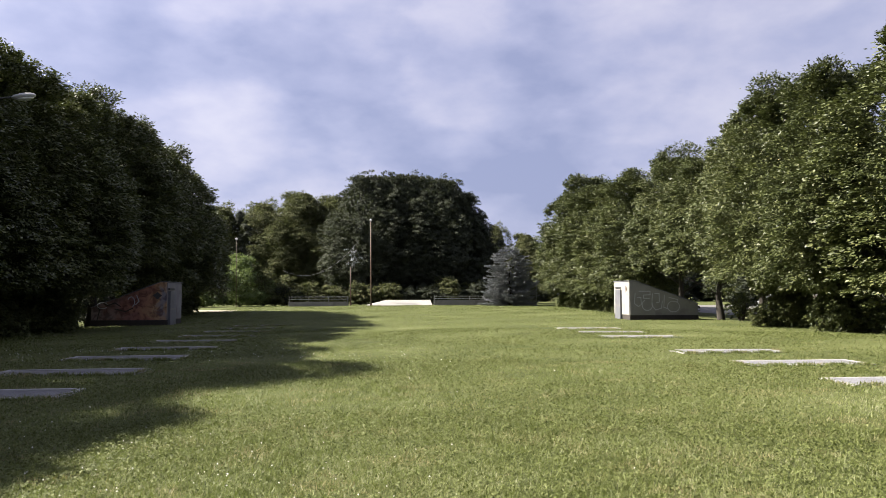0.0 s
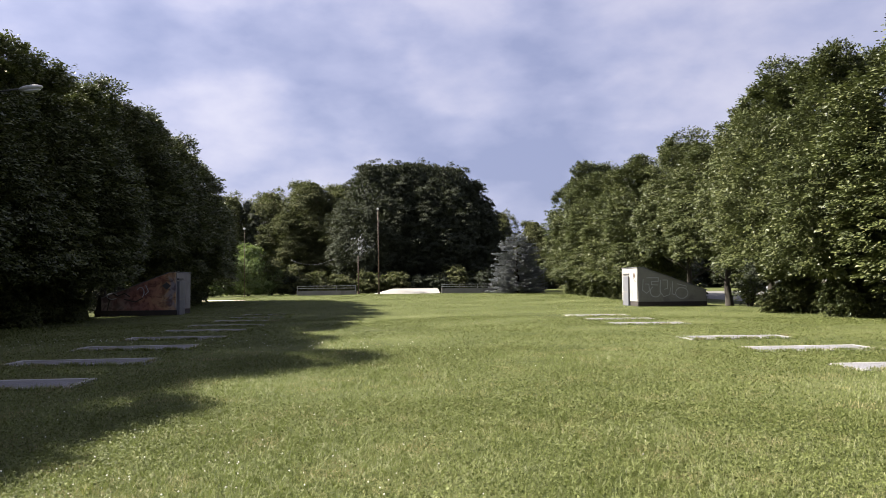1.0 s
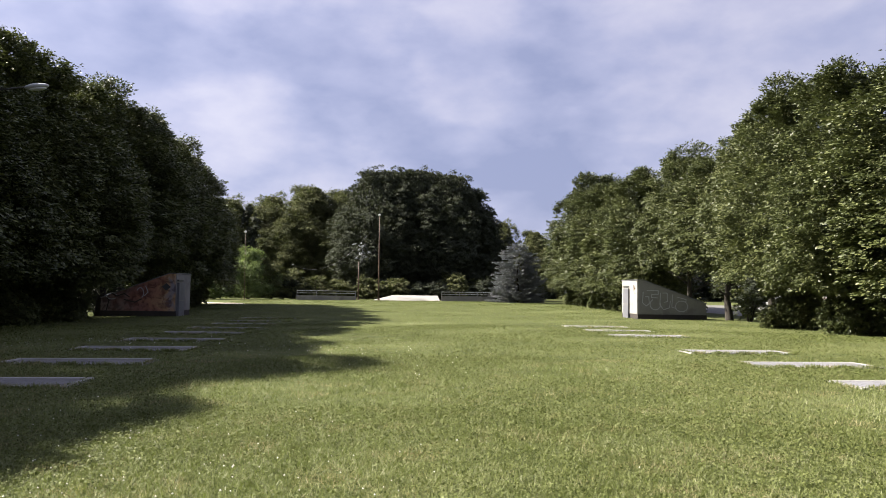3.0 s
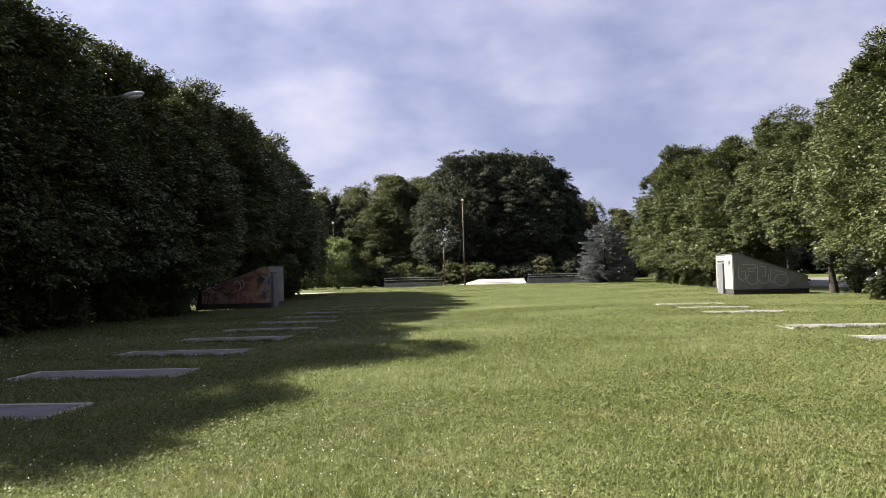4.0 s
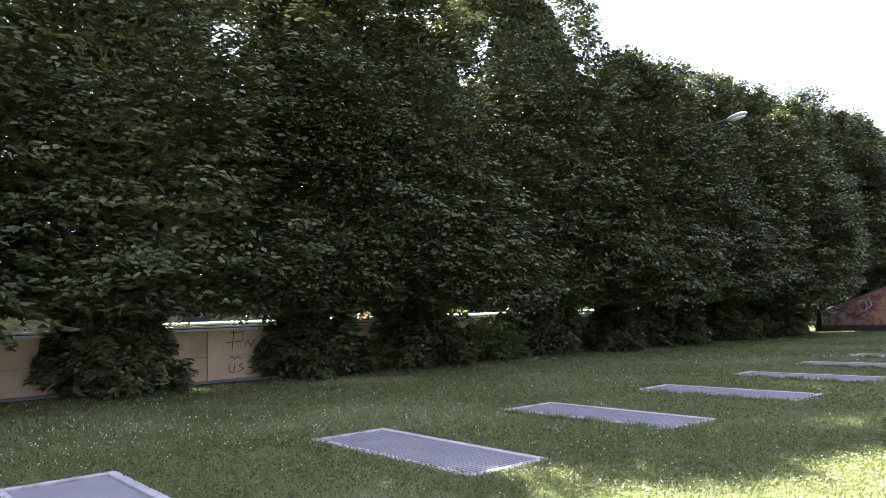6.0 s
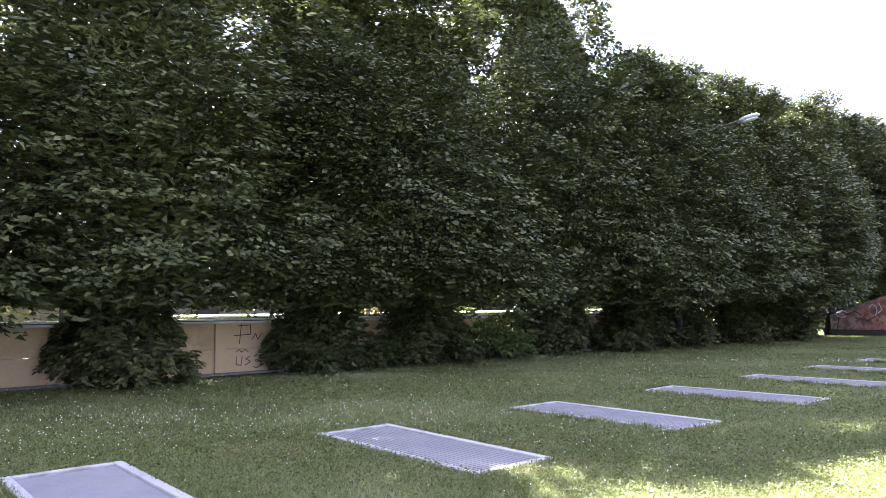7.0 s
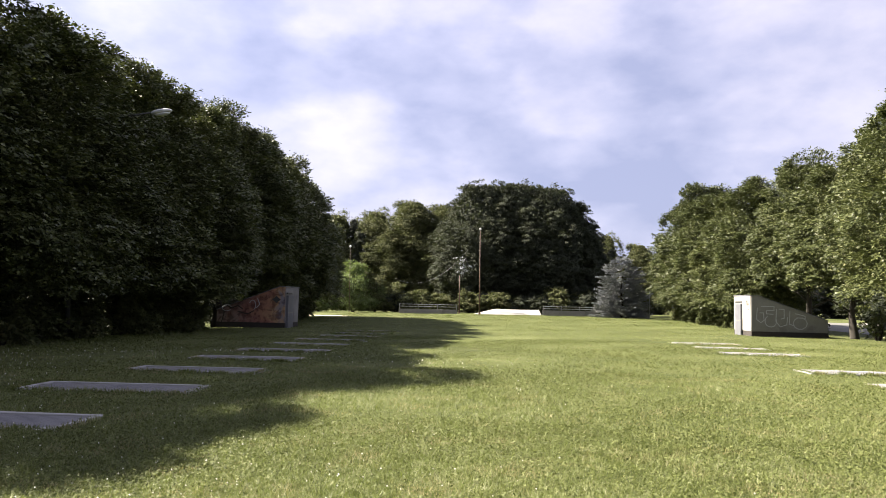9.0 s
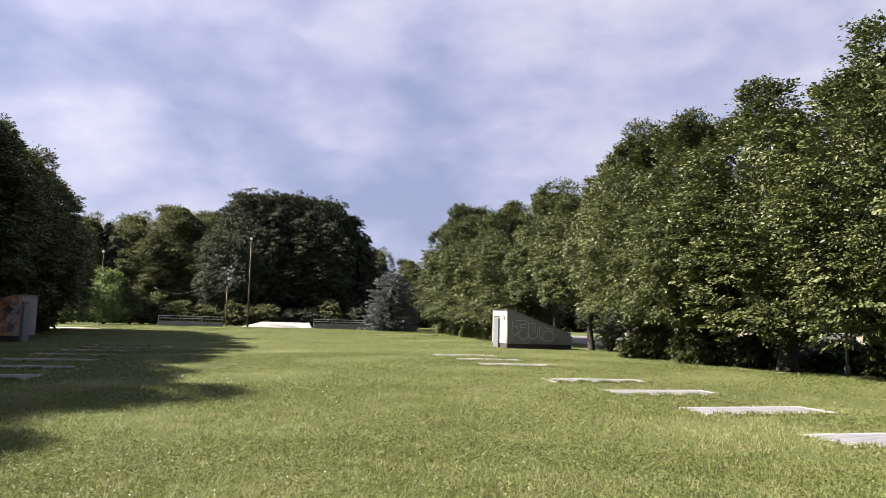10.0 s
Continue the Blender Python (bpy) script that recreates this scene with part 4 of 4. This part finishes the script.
for k in range(3):
    part("board", box(0.06, 1.3, -0.02, 0.02, 2.05 + 0.3 * k, 2.28 + 0.3 * k, 0.005), ORANGE if k % 2 else LAMP, sign)


def car(x, y, turn, paint, label):
    top = thing("car", label, "car", pose(x, y, gz(x, y) + 0.015, 0, 0, turn), "parked cars")
    lower = [(-2.1, 0.28), (2.1, 0.28), (2.15, 0.6), (2.05, 0.78), (1.0, 0.92), (-1.95, 0.95), (-2.15, 0.7)]
    part("body", prism(lower, -0.85, 0.85, 0.06), paint, top)
    part("cabin", prism([(-1.75, 0.94), (1.0, 0.91), (0.35, 1.42), (-1.3, 1.45)], -0.74, 0.74, 0.05), DARK, top, "dark windows")
    part("roof", prism([(-1.28, 1.44), (0.33, 1.42), (0.2, 1.48), (-1.15, 1.5)], -0.68, 0.68, 0.02), paint, top)
    for wx in (-1.3, 1.3):
        for wy in (-0.8, 0.8):
            tyre = part("tyre", tube([(wx, wy - 0.1, 0.31), (wx, wy + 0.1, 0.31)], 0.31, 16), DARK, top)
            part("rim", tube([(wx, wy - 0.115, 0.31), (wx, wy + 0.115, 0.31)], 0.18, 12), STEEL, tyre)


NAVY = surface("dark car paint", [(0.02, 0.022, 0.03), (0.03, 0.033, 0.045)], 2, 60, 0.25, 0)
SILVER = surface("silver car paint", [(0.42, 0.43, 0.45), (0.5, 0.51, 0.53)], 2, 60, 0.3, 0, 0.5)
car(34.5, 62.0, 70, SILVER, "silver parked car behind the trees")
car(38.2, 42.0, 100, NAVY, "dark parked car behind the trees")

for i in (0, 2, 3, 4, 9, 10):
    y = 24 + 4.1 * i + 0.9 * math.sin(2.7 * i)
    bush("undergrowth_bush", "dark undergrowth bush behind the sunlit tree row", 24.6 + 0.7 * math.sin(5 * i), y, 1.5 + 0.7 * math.sin(3.1 * i) ** 2, 1.5, MAPLE, 1500, 0.2, 170 + i)

for i, (x, y, hh, r) in enumerate([(22.7, 44.2, 1.9, 0.9), (23.9, 46.4, 1.7, 0.9), (21.8, 26.6, 0.75, 0.7), (21.6, 27.6, 1.5, 0.9), (22.3, 28.6, 1.7, 0.9), (22.6, 25.2, 0.9, 0.8), (23.6, 26.4, 0.8, 0.8), (21.9, 21.4, 1.0, 0.9), (23.6, 24.4, 1.2, 0.9), (25.2, 27.2, 1.2, 1.0), (22.4, 20.2, 1.4, 1.0), (26.4, 29.6, 1.3, 1.1), (27.0, 31.6, 1.4, 1.2), (24.4, 28.6, 1.0, 1.0), (28.5, 30.6, 1.2, 1.0), (20.9, 27.6, 1.4, 1.0), (23.0, 22.9, 0.8, 0.7)]):
    bush("low_shrub", "low dark shrub under the sunlit lindens", x, y, hh, r, LINDEN, 800, 0.14, 190 + i)
bush("young_conifer", "small light green conifer by the car park", 29.0, 35.0, 1.5, 0.7, WILLOW, 900, 0.14, 199, "cone")

for i, (x, y, hh, r) in enumerate([(-18.6, 41.4, 1.9, 1.3), (-18.9, 43.8, 2.2, 1.4), (-18.4, 46.8, 1.9, 1.4), (-19.0, 49.6, 2.1, 1.4)]):
    bush("undergrowth_bush", "dark undergrowth bush behind the mural monument", x, y, hh, r, MAPLE, 1500, 0.18, 220 + i)

# far woods that close the view
woods = [crown_data(f"woods crown {k}", "ball", 11, 5.5, 0.0, 9000, 0.42, 300 + k, MAPLE, 60, 1.5, 0.7, 20) for k in range(2)]
rng = random.Random(5)
places = [(-52 + 5.5 * k, 132 + 6 * math.sin(k), 9) for k in range(22)] + [(62 + 3 * math.sin(k), 10 + 9 * k, 8) for k in range(13)] + [(-48 + 3 * math.sin(k), -40 + 9 * k, 8) for k in range(20)] + [(-40 + 9 * k, -45 + 4 * math.sin(2 * k), 8) for k in range(11)]
for i, (x, y, hh) in enumerate(places):
    hh *= rng.uniform(0.85, 1.25)
    top = thing("distant_tree", "dark green tree in the far wood", "tree", pose(x, y, gz(x, y) - 0.3, 0, 0, rng.uniform(0, 360)) @ Matrix.Diagonal((1, 1, hh / 11, 1)), "far wood")
    for kind, data in (("crown", woods[i % 2]), ("trunk", NEAR[0][0]["trunk"])):
        ob = new(kind, data)
        ob.parent = top

# ---- grass, clover ----


def sector(rng, near, far, per_m2, left=-85.0, right=48.0):
    """Random points on the lawn between two distances from the middle of the near lawn."""
    area = 0.5 * radians(right - left) * (far * far - near * near)
    n = int(area * per_m2)
    r = np.sqrt(rng.random(n) * (far * far - near * near) + near * near)
    a = np.radians(left + (right - left) * rng.random(n))
    p = np.stack([r * np.sin(a), r * np.cos(a)], 1)
    keep = (p[:, 0] > -16.6) & (p[:, 0] < 21.5)
    for x, y in SLABS:
        keep &= (np.abs(p[:, 0] - x) > SLAB_W / 2 - 0.03) | (np.abs(p[:, 1] - y) > SLAB_D / 2 - 0.03)
    for (x0, y0), s in ((MR, 1), (ML, -1)):
        keep &= ~((np.abs(p[:, 0] - x0 - s * 2.3) < 2.3) & (p[:, 1] > y0) & (p[:, 1] < y0 + 3.1))
    return p[keep]


def make_grass():
    rng = np.random.default_rng(9)
    verts = []
    for near, far, dense, wide, tall in ((4.6, 10, 4000, 0.0064, 0.075), (10, 18, 1300, 0.0095, 0.068), (18, 34, 270, 0.017, 0.05), (34, 88, 36, 0.036, 0.05)):
        p = sector(rng, near, far, dense)
        clump = np.sin(1.7 * p[:, 0] + 2.1 * np.sin(0.9 * p[:, 1])) * np.sin(1.3 * p[:, 1] + 1.1)
        n = len(p)
        tone = rng.random(n)
        length = tall * (0.5 + 1.0 * tone ** 3) * (1 + 0.35 * clump)
        a = rng.random(n) * 2 * np.pi
        lean = np.radians(15 + 60 * rng.random(n))
        b = rng.random(n) * 2 * np.pi
        z = ground_z(p[:, 0], p[:, 1])
        w = wide * (0.6 + 0.8 * rng.random(n)) / 2
        foot = np.column_stack([p, z - 0.005])
        side = np.column_stack([np.cos(b) * w, np.sin(b) * w, 0 * w])
        tip = foot + np.column_stack([np.cos(a) * np.sin(lean) * length, np.sin(a) * np.sin(lean) * length, np.cos(lean) * length])
        verts.append(np.stack([foot - side, foot + side, tip], 1).reshape(-1, 3))
    for x, y in SLABS:
        n = 1300 if x > 0 and y > 20 else 3000 if x > 0 else 1000 if y < 8 else 3000
        t = rng.random(n) * 2 - 1
        edge = rng.random(n)
        px = np.where(edge < 0.8, x + t * SLAB_W / 2, x + np.sign(t) * (SLAB_W / 2 + 0.02))
        py = np.where(edge < 0.6, y - SLAB_D / 2 - 0.09 + 0.12 * rng.random(n), np.where(edge < 0.8, y + SLAB_D / 2 + 0.05 * rng.random(n), y + t[::-1] * SLAB_D / 2))
        keep = np.sin(9 * px + 3 * y) + 0.8 * rng.standard_normal(n) > -0.3
        px, py = px[keep], py[keep]
        if x > 0:
            py = np.where(py < y, py + 0.1 * rng.random(len(py)), py - 0.05 * rng.random(len(py)))
        n = len(px)
        length = (0.06 if y < 8 else 0.075) + 0.06 * rng.random(n) ** 2
        a, b, lean = rng.random(n) * 2 * np.pi, rng.random(n) * 2 * np.pi, np.radians(5 + 45 * rng.random(n))
        w = (0.004 + 0.0004 * y) * (0.6 + 0.8 * rng.random(n))
        foot = np.column_stack([px, py, ground_z(px, py) - 0.005])
        side = np.column_stack([np.cos(b) * w, np.sin(b) * w, 0 * w])
        tip = foot + np.column_stack([np.cos(a) * np.sin(lean) * length, np.sin(a) * np.sin(lean) * length, np.cos(lean) * length])
        verts.append(np.stack([foot - side, foot + side, tip], 1).reshape(-1, 3))
    verts = np.concatenate(verts)
    data = array_mesh("lawn_grass", verts, np.arange(len(verts)).reshape(-1, 3))
    data.materials.append(BLADE)
    tagged(new("lawn_grass", data), "short green grass blades with dry straw between", "grass", kind="stuff")
    # clover leaves
    p = np.concatenate([sector(rng, 4.6, 10, 2000), sector(rng, 10, 18, 800), sector(rng, 18, 34, 260), sector(rng, 34, 88, 30)])
    patch = np.sin(0.8 * p[:, 0] + 1.9 * np.sin(0.5 * p[:, 1])) + np.sin(0.9 * p[:, 1] - 0.6 * p[:, 0])
    p = p[patch + rng.standard_normal(len(p)) * 0.7 > -0.45]
    n = len(p)
    place = np.column_stack([p, ground_z(p[:, 0], p[:, 1]) + 0.015 + 0.05 * rng.random(n)])
    size = (0.6 + 0.8 * rng.random(n)) * (0.0145 + 0.0008 * np.hypot(p[:, 0], p[:, 1]))
    data = leaf_mesh("clover_leaves", place, rng.standard_normal((n, 3)) * 0.55 + (0, 0, 1), rng.standard_normal((n, 3)) * (1, 1, 0.4), size, CLOVER, 1.0, None, True)
    tagged(new("clover_leaves", data), "low clover leaves in the lawn", "clover", kind="stuff")
    # white clover heads
    p = np.concatenate([sector(rng, 4.6, 12, 18), sector(rng, 12, 24, 5.0)])
    patch = np.sin(0.5 * p[:, 0] + 1.2) + np.sin(0.45 * p[:, 1] + 0.3 * p[:, 0]) - 0.30 * p[:, 0] - 1.5
    p = p[patch + rng.standard_normal(len(p)) * 0.8 > 0.2]
    n = len(p)
    dist = np.hypot(p[:, 0], p[:, 1])
    r = (0.0060 + 0.00022 * dist) * (0.8 + 0.5 * rng.random(n))
    c = np.column_stack([p, ground_z(p[:, 0], p[:, 1]) + 0.06 + 0.05 * rng.random(n)])
    octa = np.array([(1, 0, 0), (0, 1, 0), (-1, 0, 0), (0, -1, 0), (0, 0, 1), (0, 0, -1)], float)
    tri = np.array([(0, 1, 4), (1, 2, 4), (2, 3, 4), (3, 0, 4), (1, 0, 5), (2, 1, 5), (3, 2, 5), (0, 3, 5)])
    verts = (c[:, None] + octa[None] * r[:, None, None]).reshape(-1, 3)
    data = array_mesh("clover_flowers", verts, (np.arange(n)[:, None, None] * 6 + tri[None]).reshape(-1, 3))
    data.materials.append(FLOWER)
    tagged(new("clover_flowers", data), "small white clover heads in the grass", "clover", kind="stuff")


make_grass()
